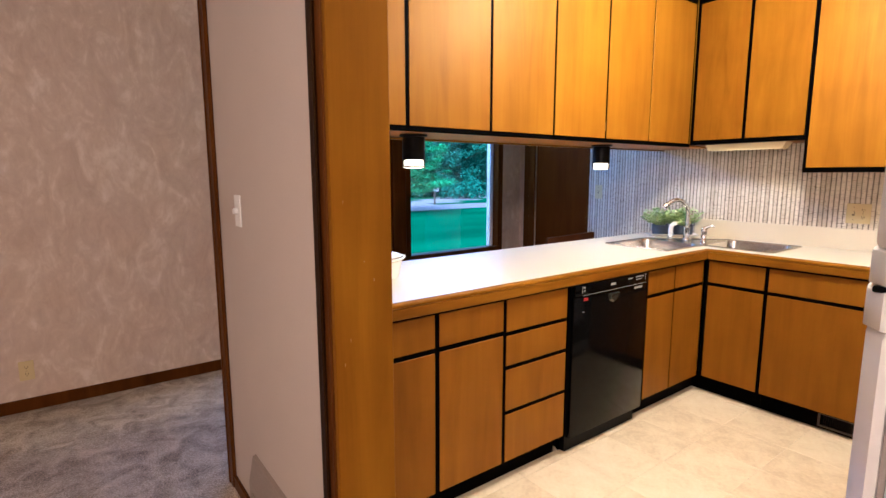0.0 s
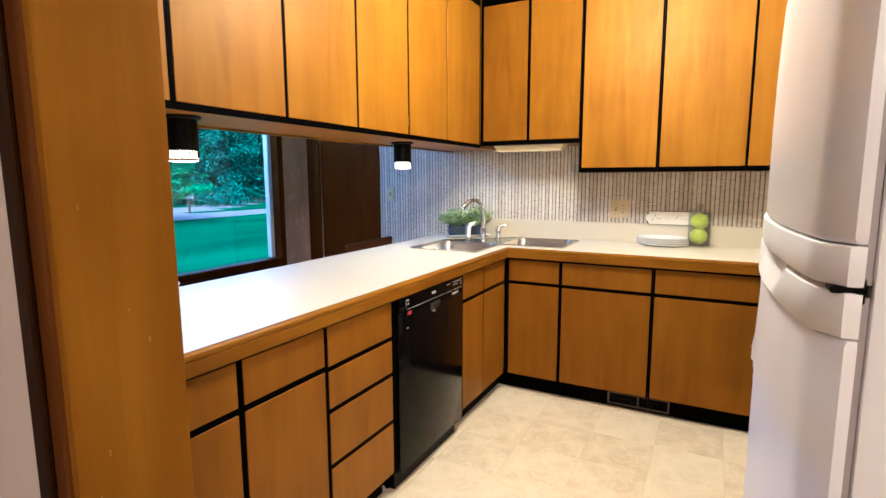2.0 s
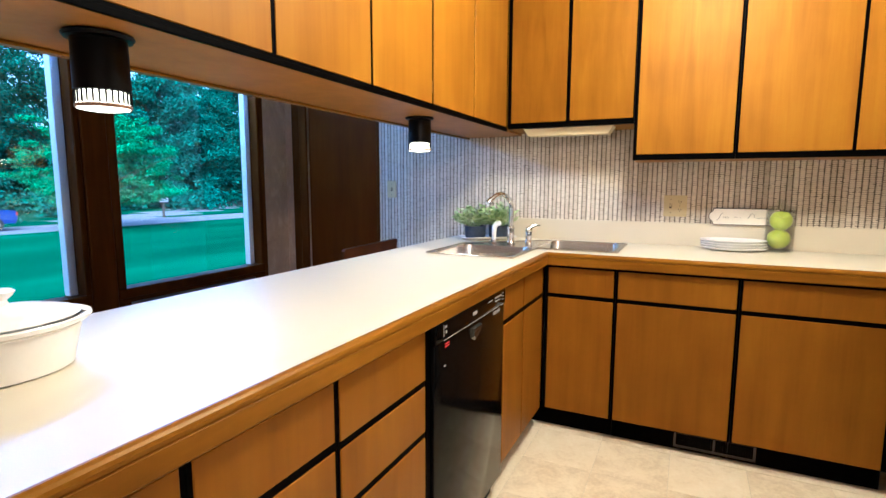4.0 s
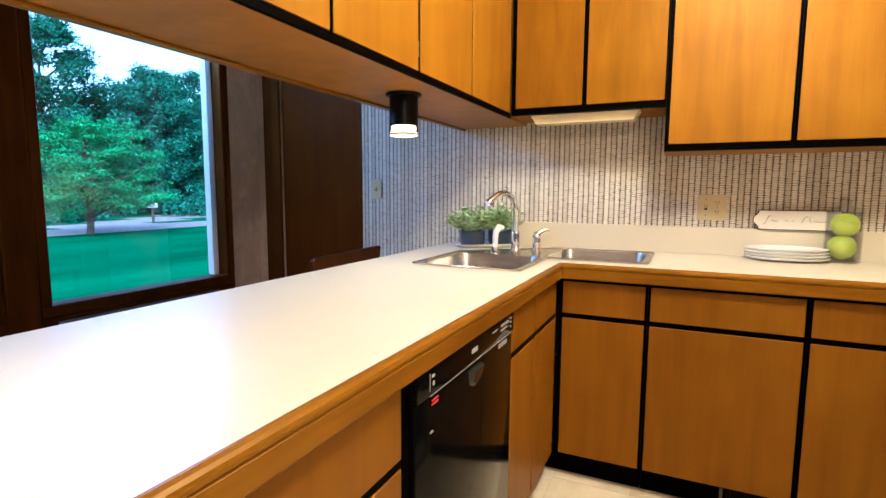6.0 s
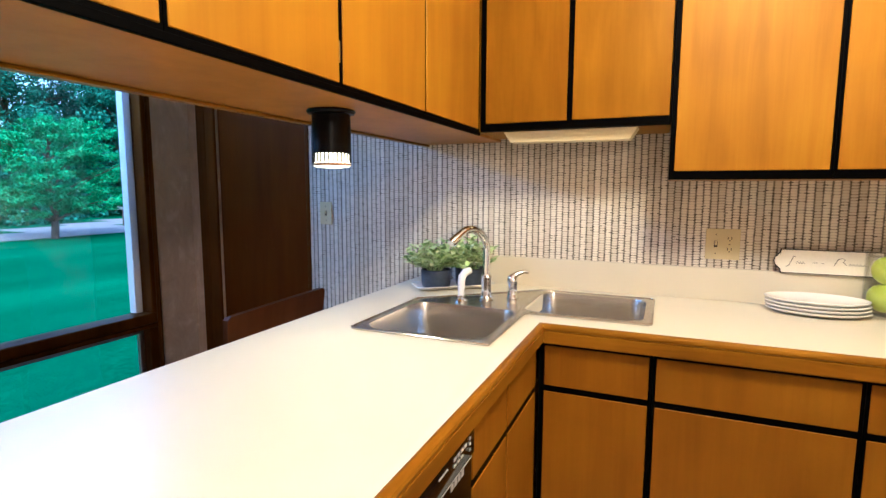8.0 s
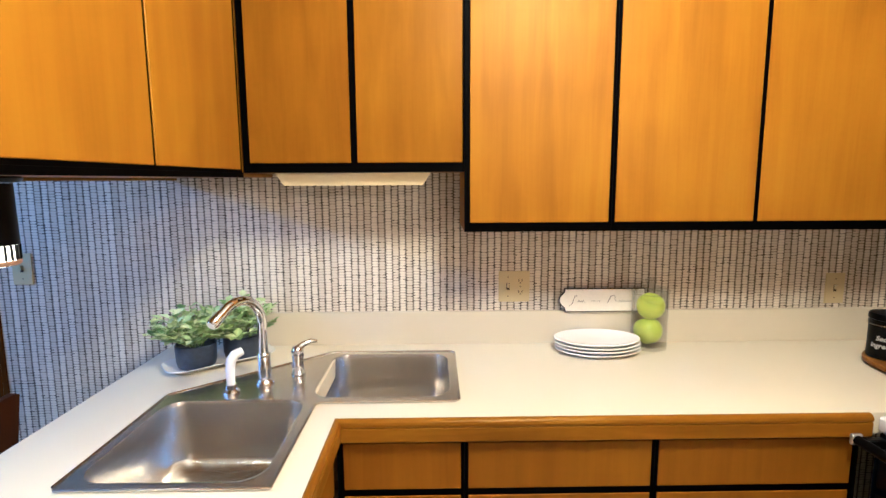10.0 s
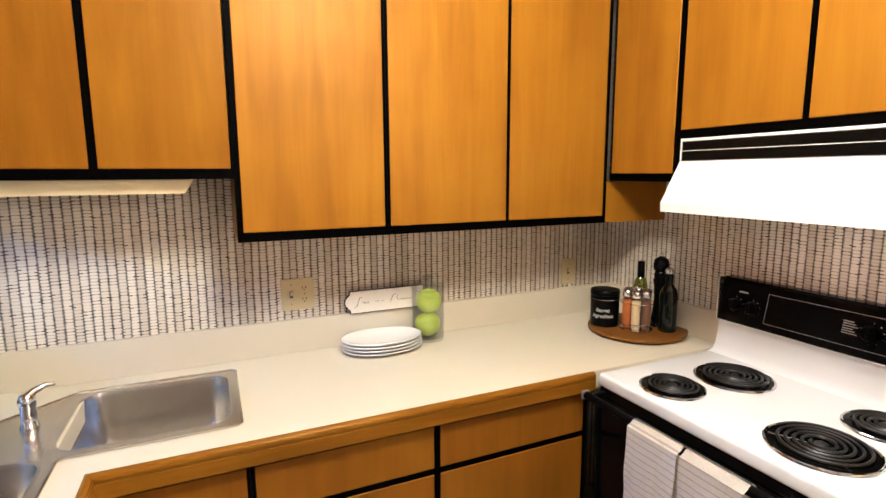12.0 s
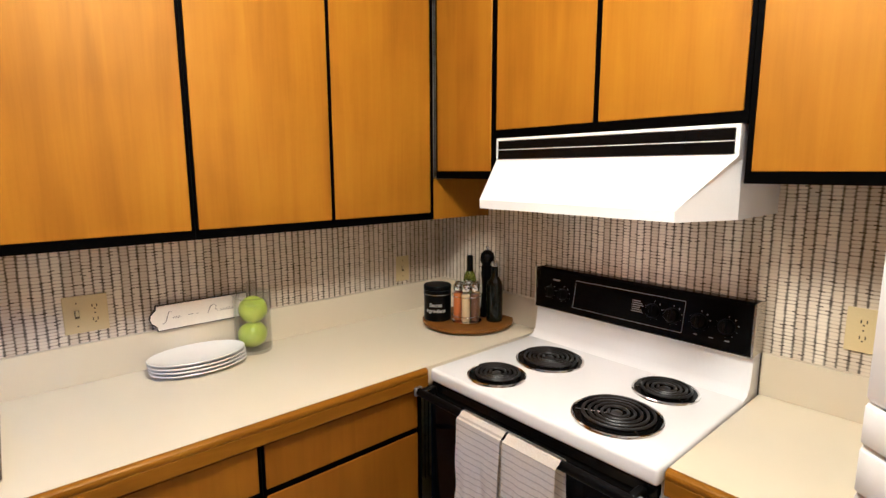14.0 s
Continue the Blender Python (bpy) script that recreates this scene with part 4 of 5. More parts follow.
# ---- fridge ----
FX0, FX1 = 1.852, 2.757
fg = thing("refrigerator", ((FX0 + FX1) / 2, 0.42, 0), "white top-freezer refrigerator with bowed doors, closed", "refrigerator")
part("cabinet_body", one_box((FX0, SY + 0.02, 0.03), (FX1, 0.742, 1.735), 0.006, 2), FRIDGE, fg, smooth=True)
part("gasket", boxes(((FX0 + 0.008, 0.743, 0.09), (FX1 - 0.008, 0.752, 1.158)), ((FX0 + 0.008, 0.743, 1.176), (FX1 - 0.008, 0.752, 1.728))), GASKET, fg, "grey door gasket")
part("plinth", one_box((FX0 + 0.01, 0.68, 0.0), (FX1 - 0.01, 0.735, 0.075)), GASKET, fg)


def bowed(z0, z1, bulge, edge, r_=0.012, dip=None):
    """A door with a front that bows outwards and rounded edges."""
    n_, loops = 24, []
    for z, e in ((z0, r_), (z0 + r_ * 0.3, r_ * 0.3), (z0 + r_, 0), *(((1.45, 0), (1.55, 0), (1.63, 0), (1.69, 0)) if z1 > 1.7 else ()), (z1 - r_, 0), (z1 - r_ * 0.3, r_ * 0.3), (z1, r_)):
        lp = [(FX0 + e, 0.753, z)]
        for i in range(n_ + 1):
            s_ = -1 + 2 * i / n_
            x = (FX0 + FX1) / 2 + s_ * ((FX1 - FX0) / 2 - e)
            corner = min(1.0, (1 - abs(s_)) / 0.10)
            y = edge + bulge * (1 - s_ * s_) + (corner ** 0.5 - 1) * 0.028 - e
            if z > 1.45:
                y -= 0.007 * ((z - 1.45) / 0.29) ** 2
            if dip and z > z1 - 0.03 and z1 - r_ <= z:
                y -= dip * max(0.0, 1 - (s_ / 0.55) ** 4)
            lp.append((x, y, z))
        lp.append((FX1 - e, 0.753, z))
        loops.append(lp)
    bm = bmesh.new()
    loft(bm, loops)
    return bm


fd = part("freezer_door", bowed(1.230, 1.738, 0.034, 0.796), FRIDGE, fg, smooth=True)
part("grip_band", bowed(1.172, 1.230, 0.034, 0.800, 0.003), WHITE_PLASTIC, fd, "moulded white grip band", True)
ld = part("fridge_door", bowed(0.09, 1.098, 0.034, 0.796), FRIDGE, fg, smooth=True)
part("grip_band", bowed(1.098, 1.164, 0.037, 0.801, 0.003, 0.026), WHITE_PLASTIC, ld, "moulded white grip band with hollow", True)
bm = bmesh.new()
box(bm, (FX0 + 0.004, 0.748, 1.162), (FX0 + 0.04, 0.790, 1.173), 0.002)
tube(bm, [(FX0 + 0.008, 0.756, 1.150), (FX0 + 0.008, 0.756, 1.184)], 0.0075, 10)
part("hinge", bm, BLACK_SATIN, fg, "black door hinge")
bm = lathed([(0.012, 0), (0.012, 0.003), (0.008, 0.004)], (0, 0, 0), 16)
bmesh.ops.transform(bm, matrix=pose(2.16, 0.8105, 1.655, -84, 0, 0), verts=bm.verts)
part("badge", bm, STEEL, fd, "small round metal badge")

# ---- sink ----
sk = thing("corner_sink", (4.05, 2.16, TOP), "brushed steel corner sink with two square bowls", "sink")
OUT = [(3.590, 2.118), (3.590, 2.545), (3.602, 2.556), (4.040, 2.556), (4.052, 2.550), (4.392, 2.165), (4.402, 2.150), (4.402, 1.735), (4.390, 1.722), (3.998, 1.722), (3.986, 1.735), (3.986, 2.106), (3.972, 2.118)]
BOWLS = [(3.812, 2.339, 0.396, 0.390), (4.199, 1.944, 0.362, 0.400)]
bm = bmesh.new()
eds = []
for lp in [OUT] + [rrect(*b_, 0.060, 7) for b_ in BOWLS]:
    vs = [bm.verts.new((x, y, TOP + 0.0045)) for x, y in lp]
    eds += [bm.edges.new((a, b)) for a, b in zip(vs, vs[1:] + vs[:1])]
bmesh.ops.triangle_fill(bm, edges=eds, use_beauty=True)
ex = bmesh.ops.extrude_face_region(bm, geom=bm.faces[:])
bmesh.ops.translate(bm, vec=(0, 0, -0.0035), verts=[v for v in ex["geom"] if isinstance(v, bmesh.types.BMVert)])
part("deck", bm, STEEL, sk)
bm = bmesh.new()
tube(bm, [(x, y, TOP + 0.005) for x, y in OUT + OUT[:1]], 0.0035, 6)
part("rim", bm, STEEL, sk, smooth=True)
for cx, cy, w_, h_ in BOWLS:
    bm = bmesh.new()
    loops = []
    for z, k, r_ in ((0.0050, 0.003, 0.061), (0.004, -0.003, 0.060), (-0.01, -0.006, 0.060), (-0.10, -0.010, 0.062), (-0.158, -0.015, 0.066), (-0.178, -0.030, 0.075), (-0.186, -0.055, 0.075), (-0.188, -0.10, 0.06)):
        loops.append([(x, y, TOP + z) for x, y in rrect(cx, cy, w_ + 2 * k, h_ + 2 * k, r_, 8)])
    loft(bm, loops, False, True)
    bowl = part("bowl", bm, STEEL, sk, smooth=True)
    part("drain", lathed([(0.042, 0.004), (0.040, 0.006), (0.030, 0.004), (0.026, 0.001)], (cx, cy, TOP - 0.188), 24), CHROME, bowl, smooth=True)

fc = thing("faucet", (4.132, 2.305, TOP + 0.005), "chrome high-arc kitchen faucet", "faucet")
FB = Vector((4.132, 2.305, TOP + 0.005))
part("base", lathed([(0.028, 0), (0.028, 0.005), (0.022, 0.011), (0.0195, 0.018), (0.0188, 0.082), (0.0205, 0.086), (0.0195, 0.092), (0.0155, 0.096)], FB, 24), CHROME, fc, smooth=True)
dirv = Vector((-0.64, 0.30, 0)).normalized()
pts = [FB + Vector((0, 0, 0.05)), FB + Vector((0, 0, 0.14))]
for i in range(0, 15):
    a = math.pi * i / 14 * 0.70
    pts.append(FB + Vector((0, 0, 0.185)) + dirv * (0.085 - 0.085 * math.cos(a)) + Vector((0, 0, 0.085 * math.sin(a))))
end = pts[-1]
dd = (pts[-1] - pts[-2]).normalized()
pts += [end + dd * 0.016]
part("spout", tubed(pts, 0.0142, 14), CHROME, fc, smooth=True)
part("spray_tip", tubed([end + dd * 0.012, end + dd * 0.048, end + dd * 0.056], 0.015, 14, [0.0150, 0.0172, 0.0135]), CHROME, fc, smooth=True)

ml = thing("mixer_lever", (4.198, 2.222, TOP + 0.005), "chrome single-lever sink mixer handle", "faucet")
MB = Vector((4.198, 2.222, TOP + 0.005))
part("base", lathed([(0.022, 0), (0.022, 0.006), (0.0185, 0.011), (0.0175, 0.052), (0.0195, 0.060), (0.0195, 0.076), (0.015, 0.088), (0.006, 0.094)], MB, 24), CHROME, ml, smooth=True)
part("lever", tubed([MB + Vector((0, 0, 0.080)), MB + Vector((0.009, -0.016, 0.094)), MB + Vector((0.020, -0.040, 0.102)), MB + Vector((0.027, -0.056, 0.099))], 0.008, 10, [0.014, 0.010, 0.007, 0.005]), CHROME, ml, smooth=True)

sp = thing("side_sprayer", (4.060, 2.378, TOP + 0.005), "white plastic side sprayer in a chrome collar", "sprayer")
PB = Vector((4.060, 2.378, TOP + 0.005))
part("collar", lathed([(0.024, 0), (0.024, 0.006), (0.017, 0.012), (0.016, 0.026)], PB, 20), CHROME, sp, smooth=True)
part("wand", tubed([PB + Vector((0, 0, 0.02)), PB + Vector((0, 0, 0.07)), PB + Vector((0.002, -0.002, 0.094)), PB + Vector((0.010, -0.012, 0.110)), PB + Vector((0.026, -0.026, 0.115))], 0.013, 14, [0.011, 0.0135, 0.0145, 0.0145, 0.012]), WHITE_PLASTIC, sp, smooth=True)

# ---- potted plants on a tray ----
CERAMIC = speckled("white_ceramic", (0.86, 0.84, 0.80), 0.22, 0.01, 100)
NAVY = speckled("dark_blue_glaze", (0.030, 0.042, 0.070), 0.35, 0.2, 60, 0.1)
SOIL = speckled("soil", (0.05, 0.035, 0.025), 0.9, 0.3, 80, 0.5)
LEAF = material("herb_leaf", (0.1, 0.25, 0.06), 0.5)
_n2 = Nodes(LEAF)
_r = _n2.t.nodes.new("ShaderNodeNewGeometry").outputs["Random Per Island"]
_n2.colour(_n2.ramp(_r, [(0.0, (0.20, 0.34, 0.10)), (0.5, (0.45, 0.58, 0.26)), (1.0, (0.74, 0.80, 0.50))]))
tr = Vector((4.33, 2.52, TOP))
ta = Vector((0.62, -0.785, 0)).normalized()
tb = Vector((0.785, 0.62, 0)).normalized()
bm = bmesh.new()
loops = []
for k, z in ((0.0, 0.0), (0.012, 0.002), (0.030, 0.012), (0.042, 0.018), (0.040, 0.020), (0.026, 0.013), (0.006, 0.006)):
    loops.append([tr + ta * x + tb * y + Vector((0, 0, z)) for x, y in rrect(0, 0, 0.27 + 2 * k, 0.075 + 2 * k, 0.03 + k * 0.5, 5)])
loft(bm, loops)
solid("serving_tray", bm, CERAMIC, "long white ceramic tray holding two planters", "tray", smooth=True)


def leaf_quad(bm, base, d_, up, l, w_):
    side = d_.cross(up).normalized()
    tip = base + d_ * l - up * l * 0.15
    m1, m2 = base + d_ * l * 0.45 + side * w_ / 2 + up * l * 0.06, base + d_ * l * 0.45 - side * w_ / 2 + up * l * 0.06
    vs = [bm.verts.new(p) for p in (base, m1, tip, m2)]
    bm.faces.new((vs[0], vs[1], vs[2]))
    bm.faces.new((vs[0], vs[2], vs[3]))


def planter(c, seed):
    rnd = random.Random(seed)
    p = thing("potted_plant", c, "bushy green herb in a dark blue glazed pot", "potted plant", "plants on the tray")
    part("pot", lathed([(0.050, 0.0), (0.058, 0.004), (0.062, 0.02), (0.064, 0.075), (0.061, 0.077), (0.057, 0.066)], c, 28), NAVY, p, smooth=True)
    part("soil", lathed([(0.056, 0.060), (0.03, 0.064)], c, 20), SOIL, p)
    stems, leaves = bmesh.new(), bmesh.new()
    for i in range(46):
        a, tilt = rnd.uniform(0, 6.283), rnd.uniform(0.1, 1.25)
        d_ = Vector((math.cos(a) * math.sin(tilt), math.sin(a) * math.sin(tilt), math.cos(tilt)))
        l = rnd.uniform(0.075, 0.140)
        b0 = Vector(c) + Vector((math.cos(a) * 0.03 * rnd.random(), math.sin(a) * 0.03 * rnd.random(), 0.064))
        tip = b0 + d_ * l + Vector((0, 0, 0.005))
        tube(stems, [b0, b0.lerp(tip, 0.5) + Vector((0, 0, 0.006)), tip], 0.0012, 4)
        for k in range(9):
            f = 0.35 + 0.65 * (k + 0.5) / 9
            q = b0.lerp(tip, f)
            aa = rnd.uniform(0, 6.283)
            dd_ = (Vector((math.cos(aa), math.sin(aa), rnd.uniform(-0.2, 0.7))) + d_ * 0.5).normalized()
            leaf_quad(leaves, q, dd_, Vector((0, 0, 1)), rnd.uniform(0.030, 0.050), rnd.uniform(0.021, 0.033))
    part("stems", stems, LEAF, p)
    part("foliage", leaves, LEAF, p, "dense small green leaves")


planter(tuple(tr + ta * -0.075 + Vector((0, 0, 0.007))), 4)
planter(tuple(tr + ta * 0.075 + Vector((0, 0, 0.007))), 9)

# ---- on the east counter ----
for i in range(4):
    z = TOP + 0.001 + i * 0.0122
    bm = lathed([(0.085, 0.0), (0.095, 0.0015), (0.138, 0.009), (0.150, 0.0145), (0.1515, 0.0165), (0.150, 0.018), (0.134, 0.0135), (0.094, 0.006), (0.03, 0.005)], (0, 0, 0), 44)
    bmesh.ops.transform(bm, matrix=pose(4.393 + 0.001 * (i % 2), 1.211 + 0.0015 * i, z) @ Matrix.Diagonal((0.66, 1.0, 1.0, 1.0)), verts=bm.verts)
    solid("serving_plate", bm, CERAMIC, "oval white ceramic plate in a stack of four on the counter", "plate", "stack of plates", smooth=True)

SIGN = speckled("cream_sign", (0.76, 0.70, 0.60), 0.6, 0.03, 120)
SIGN_EDGE = material("sign_edge", (0.03, 0.022, 0.018), 0.6)
sg = thing("wall_plaque", (EX - 0.03, 1.17, TOP + 0.124), "cream wooden plaque with faint script and black edge, propped up", "sign")


def plaque(grow, t0, t1):
    y0, y1, z0, z1 = 1.012 - grow, 1.318 + grow, 1.036 - grow, 1.116 + grow
    pts = [(y0 + 0.0, z0), (y1 - 0.012, z0), (y1 - 0.010, z0 + 0.012), (y1 + 0.006, (z0 + z1) / 2 - 0.012), (y1 + 0.009, (z0 + z1) / 2), (y1 + 0.006, (z0 + z1) / 2 + 0.012), (y1 - 0.010, z1 - 0.012), (y1 - 0.012, z1), (y0, z1)]
    bm = bmesh.new()
    lean = lambda z: (z - 1.036) * 0.12
    loft(bm, [[(EX - 0.020 + lean(z) - t, y, z) for y, z in pts] for t in (t0, t1)])
    return bm


part("board", plaque(0.003, 0.004, 0.012), SIGN_EDGE, sg, "black-edged backing")
part("face", plaque(0.0, 0.0122, 0.0135), SIGN, sg)
bm = bmesh.new()
ink_x = lambda z: EX - 0.020 + (z - 1.036) * 0.12 - 0.0138


def stroke(pts_, r_=0.0009):
    tube(bm, [(ink_x(z), y, z) for y, z in pts_], r_, 5)


stroke([(1.262, 1.092), (1.270, 1.094), (1.272, 1.088), (1.282, 1.062), (1.292, 1.056)], 0.0012)
for y_, h_ in ((1.256, 0.010), (1.248, 0.008), (1.240, 0.009), (1.104, 0.008), (1.094, 0.009), (1.084, 0.008), (1.074, 0.009), (1.064, 0.007)):
    stroke([(y_ + 0.004, 1.068), (y_, 1.068 + h_), (y_ - 0.002, 1.070), (y_ - 0.006, 1.069)])
stroke([(1.212, 1.073), (1.196, 1.074)])
stroke([(1.186, 1.072), (1.178, 1.073)])
stroke([(1.150, 1.066), (1.136, 1.092)], 0.0012)
stroke([(1.142, 1.086), (1.128, 1.094), (1.118, 1.088), (1.124, 1.080), (1.114, 1.069)])
part("script_strokes", bm, material("grey_ink", (0.16, 0.14, 0.13), 0.7), sg, "grey script too faint to read")["kind"] = "stuff"

jr = thing("apple_jar", (4.435, 1.013, TOP), "clear glass jar with lid holding green apples", "jar")
JC = (4.435, 1.013, TOP)
part("glass", lathed([(0.054, 0.001), (0.062, 0.004), (0.064, 0.012), (0.064, 0.205), (0.062, 0.207), (0.060, 0.205), (0.060, 0.016), (0.052, 0.012)], JC, 32), GLASS, jr, smooth=True)
part("lid", lathed([(0.055, 0.200), (0.066, 0.209), (0.067, 0.216), (0.058, 0.224), (0.026, 0.230), (0.014, 0.235), (0.020, 0.243), (0.021, 0.252), (0.012, 0.260)], JC, 32), GLASS, jr, "clear glass lid with knob", True)
APPLE = material("green_apple", (0.35, 0.50, 0.05), 0.35)
_ap = Nodes(APPLE)
_ap.colour(_ap.ramp(_ap.noise(_ap.coords(), 25, 4), [(0.3, (0.46, 0.60, 0.02)), (0.7, (0.70, 0.80, 0.10))]))
STALK = material("apple_stalk", (0.12, 0.07, 0.03), 0.8)


def apple(c, r_, tilt):
    prof = []
    for i in range(15):
        a = -math.pi / 2 + math.pi * i / 14
        rr = r_ * (math.cos(a) ** 0.85) * (1.0 + 0.06 * math.sin(a))
        zz = r_ * 0.92 * math.sin(a)
        if i > 11:
            zz -= 0.018 * (i - 11) / 3 * r_ / 0.04
        prof.append((max(rr, 0.001), zz))
    a_ = thing("apple", c, "glossy green apple inside the glass jar", "apple", "apples in the jar")
    bm = lathed(prof, (0, 0, 0), 24)
    tube(bm, [(0, 0, 0.02), (0.002, 0, 0.036)], 0.0016, 5)
    bmesh.ops.transform(bm, matrix=Matrix.Translation(c) @ Euler((tilt, tilt * 0.6, 1.0)).to_matrix().to_4x4(), verts=bm.verts)
    part("fruit", bm, APPLE, a_, smooth=True)


apple((4.437, 1.015, TOP + 0.062), 0.050, 0.5)
apple((4.433, 1.011, TOP + 0.154), 0.049, -0.4)

# ---- turntable in the corner ----
TC = Vector((4.168, 0.195, TOP))
tt = thing("turntable", TC, "round wooden turntable tray holding condiments", "tray")
part("disc", lathed([(0.186, 0.008), (0.192, 0.011), (0.193, 0.020), (0.190, 0.023), (0.02, 0.022)], TC, 44), BOARD_WOOD, tt, smooth=True)
part("foot", lathed([(0.11, 0.0), (0.11, 0.0075)], TC, 28), BLACK_SATIN, tt)
TZ = TOP + 0.0235
CANC = (4.244, 0.299, TZ)
cn = thing("canister", CANC, "black tin canister with lettering and clamp lid", "canister")
part("tin", lathed([(0.054, 0.0), (0.057, 0.003), (0.057, 0.110), (0.055, 0.112)], CANC, 32), BLACK_SATIN, cn, smooth=True)
lid = part("lid", lathed([(0.0575, 0.114), (0.0585, 0.116), (0.0585, 0.121), (0.0560, 0.123), (0.0560, 0.128), (0.0590, 0.130), (0.0590, 0.144), (0.0555, 0.149), (0.046, 0.150)], CANC, 32), BLACK_SATIN, cn, "black lid", True)
part("clamp_wire", tubed([(CANC[0] + 0.0595 * math.cos(a * 0.3), CANC[1] + 0.0595 * math.sin(a * 0.3), TZ + 0.1125) for a in range(22)], 0.0012, 5), STEEL, cn, "thin steel clamp wire")
# lettering faces the room
for k, (word, zz) in enumerate((("Secret", 0.070), ("ingredient", 0.046))):
    cu = bpy.data.curves.new("lettering", "FONT")
    cu.body, cu.size, cu.shear, cu.offset, cu.extrude, cu.align_x, cu.align_y = word, 0.021, 0.2, 0.0006, 0.0003, "CENTER", "CENTER"
    ob = new("lettering_curve", cu)
    me = bpy.data.meshes.new_from_object(ob.evaluated_get(bpy.context.evaluated_depsgraph_get()))
    bpy.data.objects.remove(ob)
    for v in me.vertices:
        a = v.co.x / 0.0577
        rad = 0.0577 + v.co.z
        v.co = Vector((rad * math.sin(a), -rad * math.cos(a), v.co.y))
    me.materials.append(INK)
    ob = new("lettering", me)
    ob.parent = cn
    ob.matrix_basis = WORLD[cn].inverted() @ pose(CANC[0], CANC[1], TZ + zz, 0, 0, 220)
    ob["label"] = "white lettering"

SPC = Vector((4.135, 0.232, TZ))
sr = thing("spice_carousel", SPC, "round wire spice rack with glass spice jars", "spice rack")
part("base_ring", lathed([(0.060, 0.0), (0.062, 0.004), (0.058, 0.006), (0.02, 0.005)], SPC, 28), CHROME, sr, smooth=True)
bm = bmesh.new()
for zz in (0.112, 0.030):
    tube(bm, [SPC + Vector((0.062 * math.cos(i * math.pi / 14), 0.062 * math.sin(i * math.pi / 14), zz)) for i in range(29)], 0.0018, 6)
tube(bm, [SPC + Vector((0, 0, 0.004)), SPC + Vector((0, 0, 0.175))], 0.003, 8)
part("wire_ring", bm, CHROME, sr, "chrome wire rings", True)
SPICE = [material("spice_" + n_, c_, 0.8) for n_, c_ in (("orange", (0.50, 0.13, 0.015)), ("cream", (0.62, 0.47, 0.26)), ("brown", (0.16, 0.07, 0.03)), ("ochre", (0.45, 0.26, 0.07)), ("green", (0.16, 0.16, 0.06)), ("red", (0.30, 0.05, 0.02)))]
for i in range(6):
    a = math.radians(70 + 60 * i)
    c = SPC + Vector((0.041 * math.cos(a), 0.041 * math.sin(a), 0.007))
    j = part("spice_jar", lathed([(0.017, 0.0), (0.019, 0.003), (0.019, 0.120), (0.013, 0.128)], c, 18), THIN_GLASS, sr, smooth=True)
    part("spice", lathed([(0.015, 0.003), (0.0168, 0.006), (0.0168, 0.114), (0.01, 0.116)], c, 16), SPICE[i], j, smooth=True)
    part("cap", lathed([(0.0155, 0.128), (0.0175, 0.131), (0.0175, 0.150), (0.013, 0.156), (0.006, 0.158)], c, 18), CHROME, j, "chrome shaker cap", True)

OLIVE = material("olive_oil_glass", (0.16, 0.17, 0.02), 0.06, 0, Transmission_Weight=0.6, IOR=1.45)
DKGLASS = material("dark_green_glass", (0.003, 0.005, 0.003), 0.08, 0, Specular_IOR_Level=0.25)


def bottle(c, h, r_, mat, capm, name, label, neck=0.014, foil=0.93):
    b_ = thing(name, c, label, "bottle", "bottles on the turntable")
    part("glass", lathed([(r_ - 0.004, 0.0), (r_, 0.004), (r_, h * 0.60), (r_ * 0.85, h * 0.68), (neck, h * 0.76), (neck, h * foil)], c, 24), mat, b_, smooth=True)
    part("cap", lathed([(neck + 0.001, h * foil), (neck + 0.002, h * (foil + 0.01)), (neck + 0.001, h), (neck - 0.004, h + 0.004)], c, 18), capm, b_, smooth=True)
    return b_


bottle((4.212, 0.140, TZ), 0.255, 0.028, OLIVE, BLACK_SATIN, "oil_bottle", "olive-green oil bottle with long black neck", 0.013, 0.74)
bottle((4.062, 0.143, TZ), 0.250, 0.034, DKGLASS, STEEL, "vinegar_bottle", "dark glass vinegar bottle with pale cap", 0.015)
MC = (4.130, 0.116, TZ)
pm = thing("pepper_mill", MC, "tall turned black pepper mill", "pepper mill")
part("body", lathed([(0.030, 0), (0.031, 0.01), (0.027, 0.05), (0.022, 0.11), (0.024, 0.16), (0.028, 0.19), (0.024, 0.20), (0.027, 0.215), (0.022, 0.225)], MC, 24), BLACK_GLOSS, pm, smooth=True)
part("head", lathed([(0.021, 0.226), (0.029, 0.235), (0.031, 0.255), (0.027, 0.275), (0.012, 0.287)], MC, 24), BLACK_GLOSS, pm, "turned black head", True)
part("finial", lathed([(0.006, 0.287), (0.008, 0.294), (0.007, 0.303), (0.003, 0.306)], MC, 14), CHROME, pm, smooth=True)

# ---- casserole on the peninsula ----
CC = (1.865, 2.475, TOP)
cs = thing("casserole", CC, "cream ceramic casserole dish with fluted lid", "casserole")


def oval(c, r_, z, k=0.78, n_=44, flute=0.0):
    return [(c[0] + r_ * (1 + flute * math.cos(22 * i * 2 * math.pi / n_)) * math.cos(2 * math.pi * i / n_), c[1] + k * r_ * (1 + flute * math.cos(22 * i * 2 * math.pi / n_)) * math.sin(2 * math.pi * i / n_), c[2] + z) for i in range(n_)]


